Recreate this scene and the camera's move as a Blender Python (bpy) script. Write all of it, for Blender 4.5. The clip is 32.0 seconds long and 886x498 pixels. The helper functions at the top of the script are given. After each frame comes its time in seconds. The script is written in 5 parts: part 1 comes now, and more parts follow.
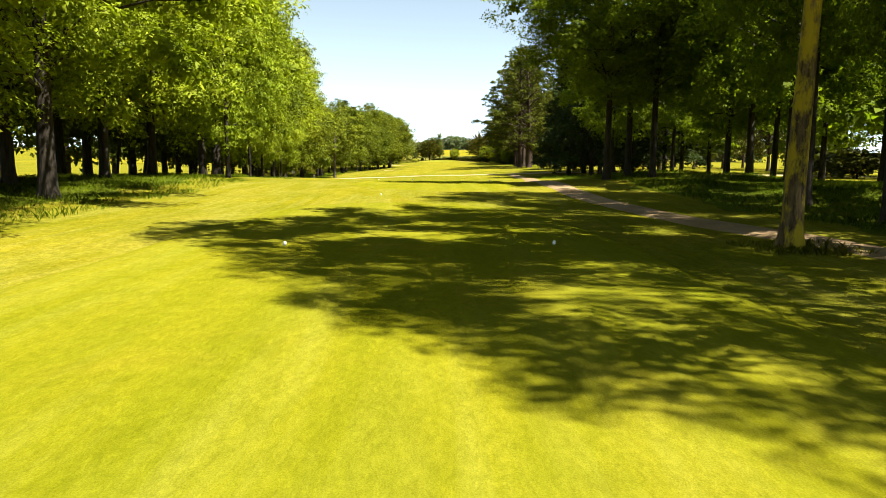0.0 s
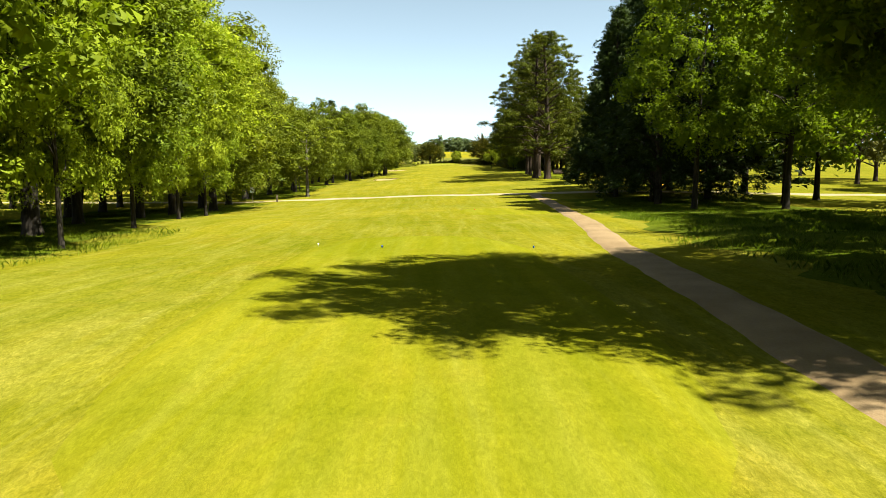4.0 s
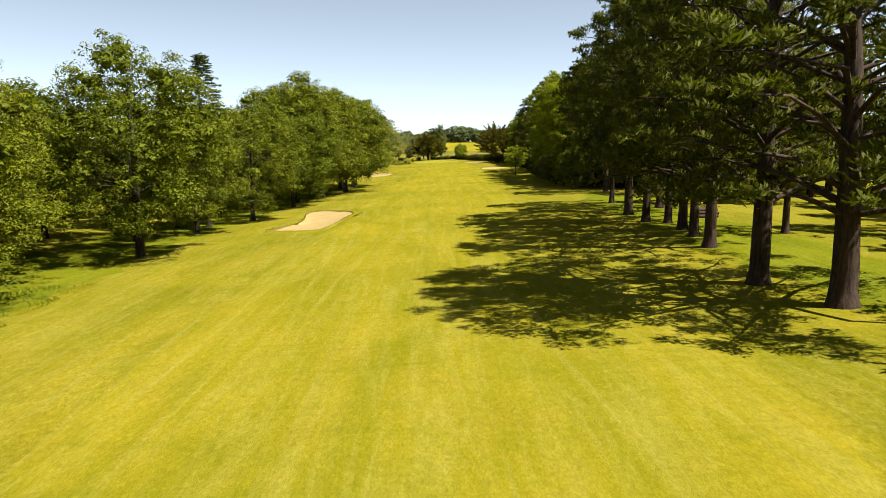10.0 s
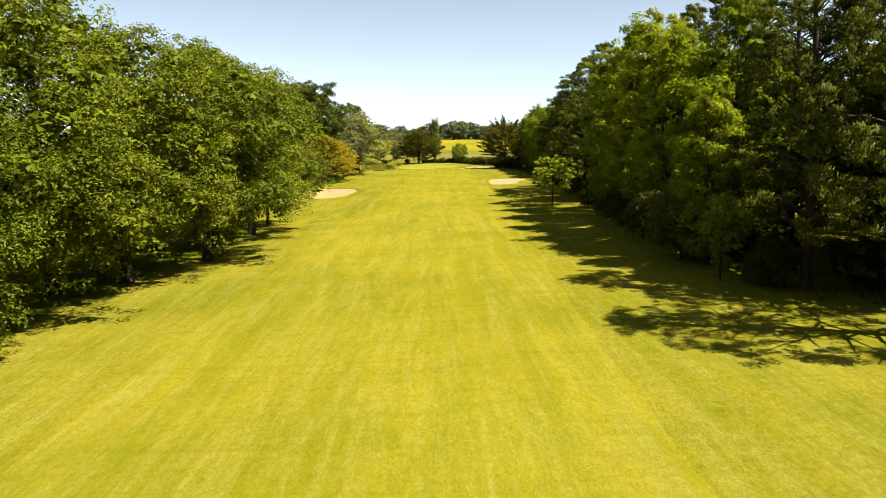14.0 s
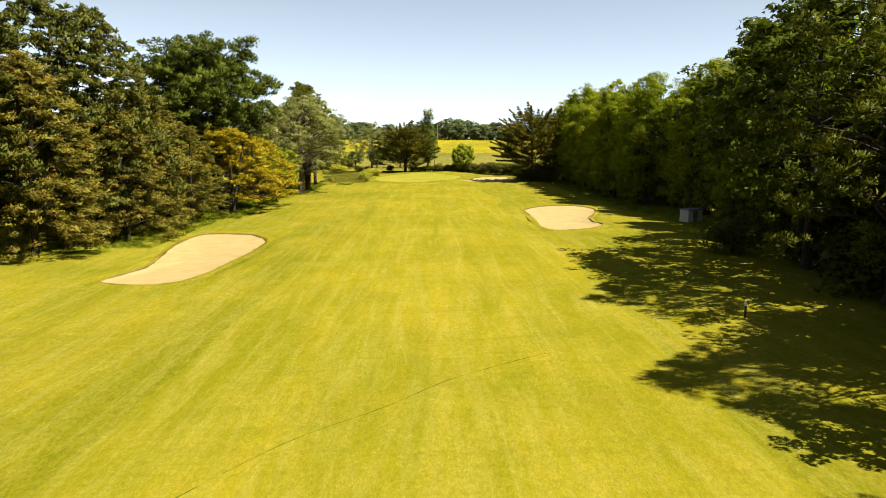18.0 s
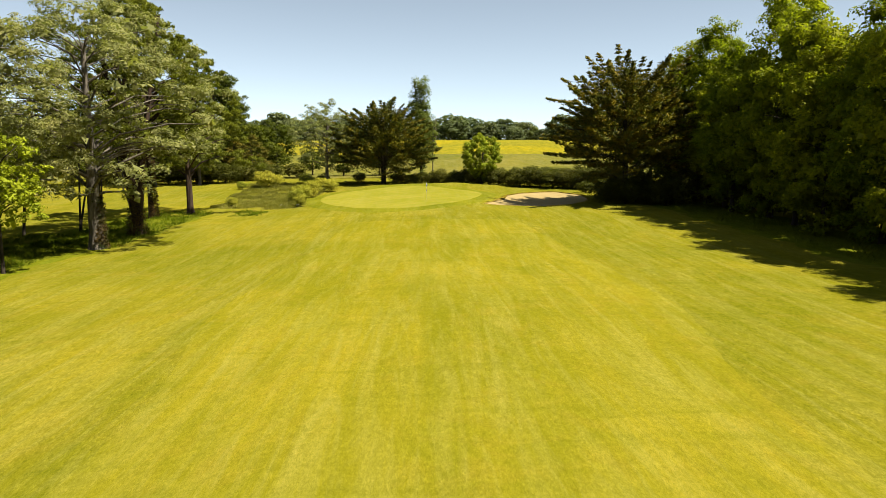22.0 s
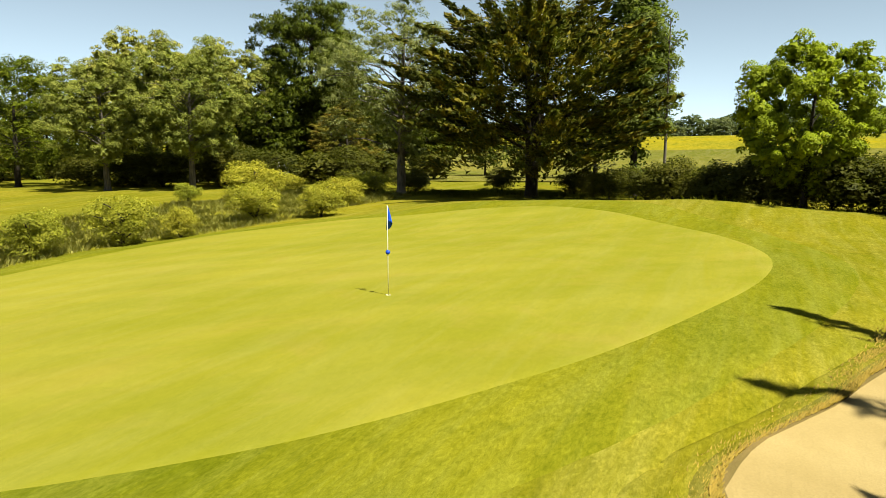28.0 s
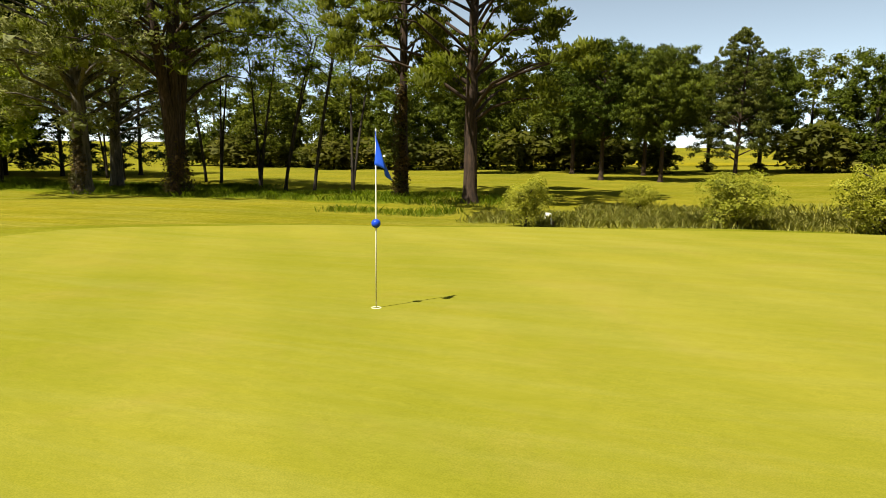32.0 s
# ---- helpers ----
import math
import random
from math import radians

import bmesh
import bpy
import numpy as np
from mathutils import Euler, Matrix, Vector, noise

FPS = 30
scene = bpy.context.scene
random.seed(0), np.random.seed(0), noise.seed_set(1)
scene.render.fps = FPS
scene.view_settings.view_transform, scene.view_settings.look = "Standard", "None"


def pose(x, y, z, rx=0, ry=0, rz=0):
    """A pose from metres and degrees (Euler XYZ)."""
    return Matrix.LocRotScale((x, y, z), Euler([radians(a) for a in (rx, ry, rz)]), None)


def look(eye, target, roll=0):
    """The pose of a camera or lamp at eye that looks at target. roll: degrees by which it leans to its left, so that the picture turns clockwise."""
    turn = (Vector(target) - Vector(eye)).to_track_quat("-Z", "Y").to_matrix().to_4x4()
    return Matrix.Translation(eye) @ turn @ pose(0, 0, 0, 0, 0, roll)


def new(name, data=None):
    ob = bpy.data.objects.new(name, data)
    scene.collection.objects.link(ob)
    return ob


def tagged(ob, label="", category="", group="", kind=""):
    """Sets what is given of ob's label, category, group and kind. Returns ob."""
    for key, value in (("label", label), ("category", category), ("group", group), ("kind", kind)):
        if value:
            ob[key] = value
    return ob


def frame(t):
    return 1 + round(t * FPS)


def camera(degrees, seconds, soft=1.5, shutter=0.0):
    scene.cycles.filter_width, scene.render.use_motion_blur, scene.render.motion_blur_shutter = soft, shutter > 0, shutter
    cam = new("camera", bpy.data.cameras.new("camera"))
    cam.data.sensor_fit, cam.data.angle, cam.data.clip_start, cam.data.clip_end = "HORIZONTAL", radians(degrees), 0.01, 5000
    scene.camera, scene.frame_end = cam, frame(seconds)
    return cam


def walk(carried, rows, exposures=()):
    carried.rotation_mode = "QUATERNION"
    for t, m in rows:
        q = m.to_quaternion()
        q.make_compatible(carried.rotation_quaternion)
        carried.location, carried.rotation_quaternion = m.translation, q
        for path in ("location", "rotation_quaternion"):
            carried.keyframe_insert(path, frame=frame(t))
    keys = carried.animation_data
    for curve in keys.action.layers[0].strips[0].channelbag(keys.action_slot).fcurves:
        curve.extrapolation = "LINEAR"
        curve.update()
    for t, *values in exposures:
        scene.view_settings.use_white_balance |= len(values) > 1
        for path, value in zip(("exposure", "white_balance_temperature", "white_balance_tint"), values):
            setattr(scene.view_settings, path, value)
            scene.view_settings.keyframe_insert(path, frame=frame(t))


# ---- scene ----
cam = camera(64.7, 32.0, soft=0.8)
PATH = [
    (0, (-7.40, 74.68, 2.00), (-7.132, 84.592, 0.741), 0.39),
    (0.5, (-7.33, 77.23, 2.14), (-7.069, 87.150, 0.882), 0.25),
    (1, (-7.17, 80.05, 2.43), (-6.912, 89.969, 1.179), 0.18),
    (1.5, (-7.07, 83.18, 2.67), (-6.814, 93.099, 1.424), 0.17),
    (2, (-6.92, 86.47, 2.88), (-6.681, 96.389, 1.641), 0.16),
    (2.5, (-6.80, 89.87, 3.09), (-6.553, 99.790, 1.850), 0.10),
    (3, (-6.71, 93.17, 3.27), (-6.464, 103.091, 2.034), 0.05),
    (3.5, (-6.62, 96.85, 3.50), (-6.373, 106.770, 2.258), -0.09),
    (5.5, (-6.60, 116.05, 4.69), (-6.371, 125.961, 3.406), -0.19),
    (6, (-6.64, 122.52, 5.04), (-6.410, 132.432, 3.743), -0.10),
    (6.5, (-6.43, 130.00, 5.42), (-6.207, 139.907, 4.119), -0.02),
    (7, (-5.94, 137.77, 5.87), (-5.727, 147.676, 4.551), 0.04),
    (7.5, (-5.53, 146.39, 6.32), (-5.332, 156.300, 4.970), 0.05),
    (8, (-5.02, 155.90, 6.48), (-4.827, 165.810, 5.135), -0.03),
    (8.5, (-4.66, 166.03, 6.76), (-4.474, 175.935, 5.392), -0.07),
    (9, (-4.34, 175.67, 7.16), (-4.144, 185.568, 5.773), -0.18),
    (9.5, (-3.98, 185.74, 7.46), (-3.771, 195.642, 6.055), -0.29),
    (10, (-3.44, 196.04, 7.68), (-3.249, 205.937, 6.267), -0.45),
    (10.5, (-2.67, 206.19, 8.00), (-2.488, 216.089, 6.566), -0.47),
    (11, (-2.09, 216.60, 8.29), (-1.907, 226.491, 6.840), -0.52),
    (11.5, (-1.46, 226.87, 8.56), (-1.289, 236.765, 7.096), -0.62),
    (12, (-1.11, 236.77, 8.99), (-0.928, 246.659, 7.521), -0.69),
    (12.5, (-0.57, 246.45, 9.51), (-0.384, 256.341, 8.027), -0.54),
    (13, (-0.08, 256.30, 9.95), (0.107, 266.188, 8.471), -0.34),
    (13.5, (0.42, 266.20, 10.17), (0.609, 276.092, 8.686), -0.15),
    (14, (0.59, 276.09, 10.08), (0.796, 285.979, 8.598), 0.12),
    (14.5, (0.51, 286.52, 9.96), (0.741, 296.407, 8.476), 0.36),
    (16.5, (0.23, 330.61, 10.27), (0.503, 340.503, 8.807), 0.23),
    (17, (0.47, 341.65, 10.31), (0.754, 351.538, 8.838), 0.28),
    (17.5, (0.79, 352.47, 10.22), (1.091, 362.352, 8.747), 0.33),
    (18, (1.16, 363.21, 10.07), (1.477, 373.098, 8.602), 0.35),
    (18.5, (1.68, 374.27, 9.92), (2.002, 384.156, 8.455), 0.39),
    (19, (1.92, 385.80, 9.62), (2.254, 395.685, 8.165), 0.40),
    (19.5, (2.19, 397.40, 9.29), (2.511, 407.285, 7.838), 0.45),
    (20, (2.32, 408.86, 8.99), (2.626, 418.752, 7.549), 0.42),
    (20.5, (2.27, 420.31, 8.77), (2.586, 430.205, 7.325), 0.21),
    (21, (2.37, 431.62, 8.52), (2.691, 441.512, 7.094), -0.00),
    (21.5, (2.57, 442.98, 8.20), (2.899, 452.875, 6.789), -0.18),
    (22, (2.88, 454.11, 7.94), (3.219, 464.004, 6.532), -0.14),
    (22.5, (3.33, 465.00, 7.60), (3.658, 474.894, 6.191), -0.07),
    (23, (3.66, 475.40, 7.29), (3.952, 485.303, 5.903), 0.02),
    (23.5, (4.00, 484.88, 7.07), (4.238, 494.783, 5.689), 0.09),
    (24, (4.66, 493.91, 6.93), (4.785, 503.818, 5.550), 0.01),
    (24.5, (5.28, 502.20, 6.78), (5.270, 512.105, 5.401), -0.17),
    (26.5, (8.13, 525.21, 5.68), (6.946, 535.043, 4.322), -0.46),
    (27, (9.48, 529.72, 5.27), (7.489, 539.424, 3.926), -0.34),
    (27.5, (10.74, 533.61, 4.90), (7.807, 543.077, 3.573), -0.21),
    (28, (11.85, 537.15, 4.57), (7.774, 546.186, 3.246), -0.14),
    (28.5, (12.57, 540.64, 4.25), (7.268, 549.015, 2.911), -0.09),
    (29, (13.05, 543.66, 3.96), (6.608, 551.186, 2.615), -0.07),
    (29.5, (13.34, 546.36, 3.71), (5.702, 552.671, 2.365), -0.02),
    (30, (13.21, 548.80, 3.53), (4.484, 553.496, 2.169), 0.01),
    (30.5, (12.84, 550.91, 3.39), (3.318, 553.628, 2.011), 0.21),
    (31, (12.34, 552.64, 3.28), (2.457, 553.180, 1.864), 0.34),
    (31.5, (11.83, 554.08, 3.22), (2.075, 552.413, 1.781), 0.44),
    (32, (11.31, 555.28, 3.25), (2.117, 551.629, 1.770), 0.60),
]
walk(cam, [(t, look(eye, target, roll)) for t, eye, target, roll in PATH],
     exposures=[(0.0, 1.97, 6500, 4), (0.8, 2.2, 6400, -3), (1.5, 2.50, 6300, -6), (2.2, 2.50, 6300, -7), (3.0, 2.05, 6300, -7), (5.5, 1.70, 6600, 11), (7.8, 1.70, 7000, 14), (9.0, 1.45, 6500, 10),
                (11.0, 1.55, 6600, 11), (13.0, 1.62, 6500, 9), (17.0, 1.62, 6700, 10), (19.0, 1.48, 6700, 11), (20.5, 1.37, 6600, 10), (22.0, 1.37, 6600, 8), (24.0, 1.40, 7000, 13), (26.5, 1.37, 6500, 2), (29.0, 1.37, 6500, 2), (30.0, 1.25, 6750, 10), (31.0, 1.2, 6700, 12), (32.0, 1.25, 6500, 6)])

# ---- daylight ----
SUN_AZ, SUN_EL = radians(-24.0), radians(57.5)
to_sun = Vector((math.cos(SUN_AZ) * math.cos(SUN_EL), math.sin(SUN_AZ) * math.cos(SUN_EL), math.sin(SUN_EL)))
world = bpy.data.worlds.new("sky")
scene.world = world
world.use_nodes = True
sky = world.node_tree.nodes.new("ShaderNodeTexSky")
sky.sky_type, sky.sun_disc = "NISHITA", False
sky.sun_elevation, sky.sun_rotation = SUN_EL, radians(90) - SUN_AZ
sky.air_density, sky.dust_density, sky.ozone_density, sky.altitude = 1.0, 0.1, 1.0, 5000
world.node_tree.nodes["Background"].inputs[1].default_value = 0.063
haze = world.node_tree.nodes.new("ShaderNodeHueSaturation")
haze.inputs["Saturation"].default_value = 0.56
haze.inputs["Hue"].default_value = 0.483
world.node_tree.links.new(sky.outputs[0], haze.inputs["Color"])
world.node_tree.links.new(haze.outputs[0], world.node_tree.nodes["Background"].inputs[0])
sun = new("sun", bpy.data.lights.new("sun", "SUN"))
sun.data.energy, sun.data.angle, sun.data.color = 5.0, radians(0.6), (1.0, 0.95, 0.85)
sun.matrix_world = look(to_sun * 200, (0, 0, 0))


# ---- materials ----
def material(name, rough=0.8):
    m = bpy.data.materials.new(name)
    m.use_nodes = True
    n, l = m.node_tree.nodes, m.node_tree.links
    b = n["Principled BSDF"]
    b.inputs["Roughness"].default_value = rough
    b.inputs["Specular IOR Level"].default_value = 0.25
    return m, n, l, b


def noise_of(n, l, vec, scale, detail=3.0, rough=0.55):
    t = n.new("ShaderNodeTexNoise")
    t.inputs["Scale"].default_value, t.inputs["Detail"].default_value = scale, detail
    t.inputs["Roughness"].default_value = rough
    l.new(vec, t.inputs["Vector"])
    return t.outputs["Fac"]


def stretch(n, l, vec, sx, sy, sz, turn=0.0):
    m = n.new("ShaderNodeMapping")
    m.inputs["Scale"].default_value = (sx, sy, sz)
    m.inputs["Rotation"].default_value = (0, 0, turn)
    l.new(vec, m.inputs["Vector"])
    return m.outputs[0]


def ramp_of(n, l, fac, lo, hi, a=(0, 0, 0), b=(1, 1, 1)):
    r = n.new("ShaderNodeValToRGB")
    r.color_ramp.elements[0].position, r.color_ramp.elements[1].position = lo, hi
    r.color_ramp.elements[0].color, r.color_ramp.elements[1].color = (*a, 1), (*b, 1)
    l.new(fac, r.inputs[0])
    return r.outputs[0]


def mixed(n, l, fac, a, b, how="MIX"):
    m = n.new("ShaderNodeMix")
    m.data_type, m.blend_type = "RGBA", how
    for sock, v in ((m.inputs[0], fac), (m.inputs[6], a), (m.inputs[7], b)):
        if isinstance(v, (int, float)):
            sock.default_value = v
        elif isinstance(v, tuple):
            sock.default_value = (*v, 1)
        else:
            l.new(v, sock)
    return m.outputs[2]


def bumped(n, l, b, height, strength, distance):
    u = n.new("ShaderNodeBump")
    u.inputs["Strength"].default_value, u.inputs["Distance"].default_value = strength, distance
    l.new(height, u.inputs["Height"])
    l.new(u.outputs[0], b.inputs["Normal"])


def plain(name, color, rough=0.6, metal=0.0, vary=0.12, scale=6.0):
    m, n, l, b = material(name, rough)
    co = n.new("ShaderNodeTexCoord").outputs["Object"]
    dark = tuple(c * (1 - vary) for c in color)
    lite = tuple(min(1, c * (1 + vary)) for c in color)
    l.new(ramp_of(n, l, noise_of(n, l, co, scale), 0.3, 0.7, dark, lite), b.inputs["Base Color"])
    b.inputs["Metallic"].default_value = metal
    return m


def turf(name, dry, lush, stripe=0.0, width=3.0, grain=1.0, turn=0.0, patch=0.06, streak=0.35):
    """Mown grass: patches of dry and lush turf, wheel and mower streaks that wander, blade grain."""
    m, n, l, b = material(name, 0.75)
    co = n.new("ShaderNodeTexCoord").outputs["Object"]

    def noise(vec, scale, detail, rough, bend=0.0):
        t = n.new("ShaderNodeTexNoise")
        t.inputs["Scale"].default_value, t.inputs["Detail"].default_value = scale, detail
        t.inputs["Roughness"].default_value, t.inputs["Distortion"].default_value = rough, bend
        l.new(vec, t.inputs["Vector"])
        return t.outputs["Fac"]

    wide = noise(co, patch, 4.0, 0.6, 0.6)
    mid = noise(co, 0.35, 6.0, 0.68, 1.2)
    broad = noise(stretch(n, l, co, 0.30, 0.035, 1, turn + 0.05), 1.0, 5.0, 0.6, 0.8)
    lanes = noise(stretch(n, l, co, 0.75, 0.06, 1, turn - 0.12), 1.0, 6.0, 0.66, 1.4)
    swing = noise(stretch(n, l, co, 1.1, 0.12, 1, turn + 0.42), 1.0, 6.0, 0.68, 1.4)
    cross = noise(stretch(n, l, co, 0.10, 0.9, 1, turn + 0.5), 1.0, 5.0, 0.65, 0.8)
    strand = noise(stretch(n, l, co, 15, 5.5, 1, turn + 0.55), 1.0, 5.0, 0.75, 0.8)
    strand2 = noise(stretch(n, l, co, 19, 7.5, 1, turn - 0.7), 1.0, 5.0, 0.75, 0.8)
    tuft = noise(stretch(n, l, co, 1.3, 0.7, 1, turn), 3.4, 6.0, 0.75, 0.7)
    col = mixed(n, l, ramp_of(n, l, wide, 0.38, 0.62), lush, dry)
    pale = tuple(c * k for c, k in zip(dry, (1.16, 1.24, 3.4)))
    deep = tuple(c * k for c, k in zip(lush, (0.66, 0.78, 0.6)))
    straw = tuple(c * k for c, k in zip(dry, (1.05, 0.90, 1.5)))

    def share(v, lo, hi, k):
        return mixed(n, l, 1.0, ramp_of(n, l, v, lo, hi), (k,) * 3, "MULTIPLY")

    col = mixed(n, l, share(broad, 0.42, 0.66, streak * 1.2), col, deep)
    col = mixed(n, l, share(mid, 0.50, 0.72, 0.40), col, straw)
    blotch = noise(stretch(n, l, co, 0.2, 0.11, 1, turn + 0.3), 1.0, 5.0, 0.62, 1.6)
    col = mixed(n, l, share(blotch, 0.50, 0.68, streak * 0.9), col, deep)
    col = mixed(n, l, share(lanes, 0.46, 0.74, streak * 1.4), col, pale)
    col = mixed(n, l, share(swing, 0.48, 0.74, streak * 1.3), col, pale)
    col = mixed(n, l, share(cross, 0.52, 0.76, streak), col, deep)
    if stripe:
        w = n.new("ShaderNodeTexWave")
        w.bands_direction, w.wave_profile = "X", "SIN"
        w.inputs["Scale"].default_value, w.inputs["Distortion"].default_value = math.pi / (10 * width) * 2, 0.6
        w.inputs["Detail Scale"].default_value = 0.4
        l.new(stretch(n, l, co, 1, 1, 1, turn), w.inputs["Vector"])
        col = mixed(n, l, share(w.outputs["Fac"], 0.3, 0.7, stripe), col, deep)
    for v, k in ((tuft, 0.42), (strand, 0.42), (strand2, 0.42)):
        col = mixed(n, l, k * grain, col, ramp_of(n, l, v, 0.34, 0.64, (0.38, 0.44, 0.25), (1.12, 1.10, 1.2)), "MULTIPLY")
    blade = noise(co, 85.0, 3.0, 0.7)
    col = mixed(n, l, min(1.0, 0.3 + 0.4 * grain), col, ramp_of(n, l, blade, 0.3, 0.62, (0.45, 0.5, 0.35), (1.08, 1.06, 1.0)), "MULTIPLY")
    l.new(col, b.inputs["Base Color"])
    b.inputs["Specular IOR Level"].default_value = 0.0
    bumped(n, l, b, mixed(n, l, 0.5, strand, tuft), 0.5 * grain, 0.05)
    return m


def leaves(name, dark, lite, tip=None, through_light=0.32, clump=0.5):
    """Foliage: leaves of one bough alike, each a little its own, no two trees quite the same."""
    m, n, l, b = material(name, 0.55)
    co = n.new("ShaderNodeTexCoord").outputs["Object"]
    geo, info = n.new("ShaderNodeNewGeometry"), n.new("ShaderNodeObjectInfo")
    bough = noise_of(n, l, co, clump, 3.0)
    col = mixed(n, l, ramp_of(n, l, bough, 0.30, 0.62, (0.38,) * 3, (0.95,) * 3), dark, lite)
    if tip:
        col = mixed(n, l, ramp_of(n, l, noise_of(n, l, co, clump * 1.7, 3.0), 0.46, 0.66), col, tip)
    leaf = ramp_of(n, l, geo.outputs["Random Per Island"], 0.0, 1.0, (0.74, 0.78, 0.75), (1.26, 1.2, 1.15))
    col = mixed(n, l, 1.0, col, leaf, "MULTIPLY")
    tree_tint = mixed(n, l, info.outputs["Random"], (0.8, 0.86, 0.8), (1.2, 1.12, 1.05))
    col = mixed(n, l, 1.0, col, tree_tint, "MULTIPLY")
    l.new(col, b.inputs["Base Color"])
    b.inputs["Specular IOR Level"].default_value = 0.06
    t = n.new("ShaderNodeBsdfTranslucent")
    l.new(mixed(n, l, 1.0, col, (1.35, 1.5, 0.6), "MULTIPLY"), t.inputs[0])
    x = n.new("ShaderNodeMixShader")
    x.inputs[0].default_value = through_light
    l.new(b.outputs[0], x.inputs[1]), l.new(t.outputs[0], x.inputs[2])
    l.new(x.outputs[0], n["Material Output"].inputs[0])
    return m


def bark(name, dark, lite, moss=None, patch=1.1):
    m, n, l, b = material(name, 0.9)
    co = n.new("ShaderNodeTexCoord").outputs["Object"]
    ridges = noise_of(n, l, stretch(n, l, co, 9, 9, 1.4), 1.0, 5.0, 0.65)
    spots = noise_of(n, l, stretch(n, l, co, 1, 1, 0.45), patch, 5.0, 0.65)
    col = ramp_of(n, l, ridges, 0.35, 0.68, dark, lite)
    if moss:
        col = mixed(n, l, ramp_of(n, l, spots, 0.46, 0.56), col, moss)
    l.new(col, b.inputs["Base Color"])
    bumped(n, l, b, ridges, 0.8, 0.06)
    return m


ROUGH = turf("rough_turf", (0.243, 0.198, 0.015), (0.170, 0.156, 0.010), grain=1.0, streak=0.36)
FAIRWAY = turf("fairway_turf", (0.245, 0.198, 0.014), (0.188, 0.164, 0.010), stripe=0.10, width=4.5, grain=0.75, streak=0.36)
TEE = turf("tee_turf", (0.212, 0.184, 0.0105), (0.162, 0.152, 0.007), stripe=0.18, width=2.4, grain=0.6, streak=0.25)
APRON = turf("apron_turf", (0.196, 0.178, 0.012), (0.138, 0.138, 0.008), grain=0.85, streak=0.3, turn=0.6)
GREEN = turf("green_turf", (0.222, 0.195, 0.023), (0.182, 0.168, 0.015), stripe=0.12, width=5.0, grain=0.22, patch=0.10, streak=0.12, turn=0.9)
# lush grass, its colour also muted to stand in for shade under the woods
LUSH = turf("lush_grass_shade_toned", (0.120, 0.128, 0.0082), (0.072, 0.090, 0.0066), grain=1.0, patch=0.12)
# greener than ROUGH and darkened: tree shade is put into this colour
SHADY = turf("shade_darkened_grass", (0.173, 0.169, 0.0088), (0.119, 0.133, 0.0068), grain=1.0, patch=0.12)
MEADOW = turf("meadow_grass", (0.218, 0.177, 0.031), (0.136, 0.133, 0.019), grain=1.0, patch=0.02)
BLOSSOM = turf("yellow_blossom", (0.299, 0.224, 0.0082), (0.184, 0.163, 0.020), grain=0.8, patch=0.015, streak=0.6, turn=1.5)
FRINGE = leaves("dry_fringe_blades", (0.150, 0.112, 0.022), (0.260, 0.195, 0.042), through_light=0.3)
BLADES = leaves("grass_blades", (0.075, 0.082, 0.0068), (0.170, 0.156, 0.015), through_light=0.35)
LUSH_BLADES = leaves("lush_grass_blades", (0.051, 0.082, 0.0054), (0.129, 0.160, 0.014), through_light=0.4)
REED = leaves("reed_blades", (0.255, 0.230, 0.048), (0.410, 0.360, 0.100), through_light=0.25)
OAK_LEAF = leaves("oak_leaves", (0.027, 0.042, 0.0034), (0.119, 0.135, 0.0075), through_light=0.2)
LIME_LEAF = leaves("lime_leaves", (0.056, 0.082, 0.005), (0.222, 0.260, 0.016), through_light=0.3)
WOOD_LEAF = leaves("wood_leaves", (0.038, 0.060, 0.0045), (0.150, 0.186, 0.011), through_light=0.5)
ROUND_LEAF = leaves("dark_pine_needles", (0.012, 0.020, 0.002), (0.058, 0.072, 0.005), through_light=0.1)
# darker copy of the oak leaf: shade of the back rows is in the colour
BACK_LEAF = leaves("shade_darkened_leaves", (0.0192, 0.0296, 0.0033), (0.0680, 0.0792, 0.0066), through_light=0.35)
LINE_LEAF = leaves("line_oak_leaves", (0.018, 0.028, 0.003), (0.088, 0.100, 0.008), through_light=0.2)
SCREEN_LEAF = leaves("screen_leaves", (0.051, 0.071, 0.0041), (0.210, 0.226, 0.012), through_light=0.58)
PINE_LEAF = leaves("pine_needles", (0.014, 0.020, 0.002), (0.082, 0.088, 0.0075), through_light=0.27)
OPEN_LEAF = leaves("open_pine_needles", (0.018, 0.026, 0.0025), (0.112, 0.118, 0.010), through_light=0.34)
PALE_PINE = leaves("pale_pine_needles", (0.027, 0.034, 0.0061), (0.088, 0.087, 0.014), through_light=0.14)
FIR_LEAF = leaves("fir_sprays", (0.010, 0.019, 0.0054), (0.035, 0.050, 0.011), through_light=0.2)
CYPRESS_LEAF = leaves("cypress_sprays", (0.009, 0.014, 0.002), (0.062, 0.068, 0.007), tip=(0.155, 0.118, 0.010), through_light=0.16, clump=0.8)
GOLD_LEAF = leaves("gold_cypress_sprays", (0.058, 0.052, 0.005), (0.265, 0.208, 0.009), tip=(0.390, 0.255, 0.010), through_light=0.2, clump=0.8)
RUST_LEAF = leaves("rusty_conifer_sprays", (0.048, 0.048, 0.0082), (0.136, 0.122, 0.018), tip=(0.143, 0.102, 0.016), through_light=0.25)
WILLOW_LEAF = leaves("willow_leaves", (0.076, 0.090, 0.015), (0.235, 0.236, 0.052), through_light=0.28)
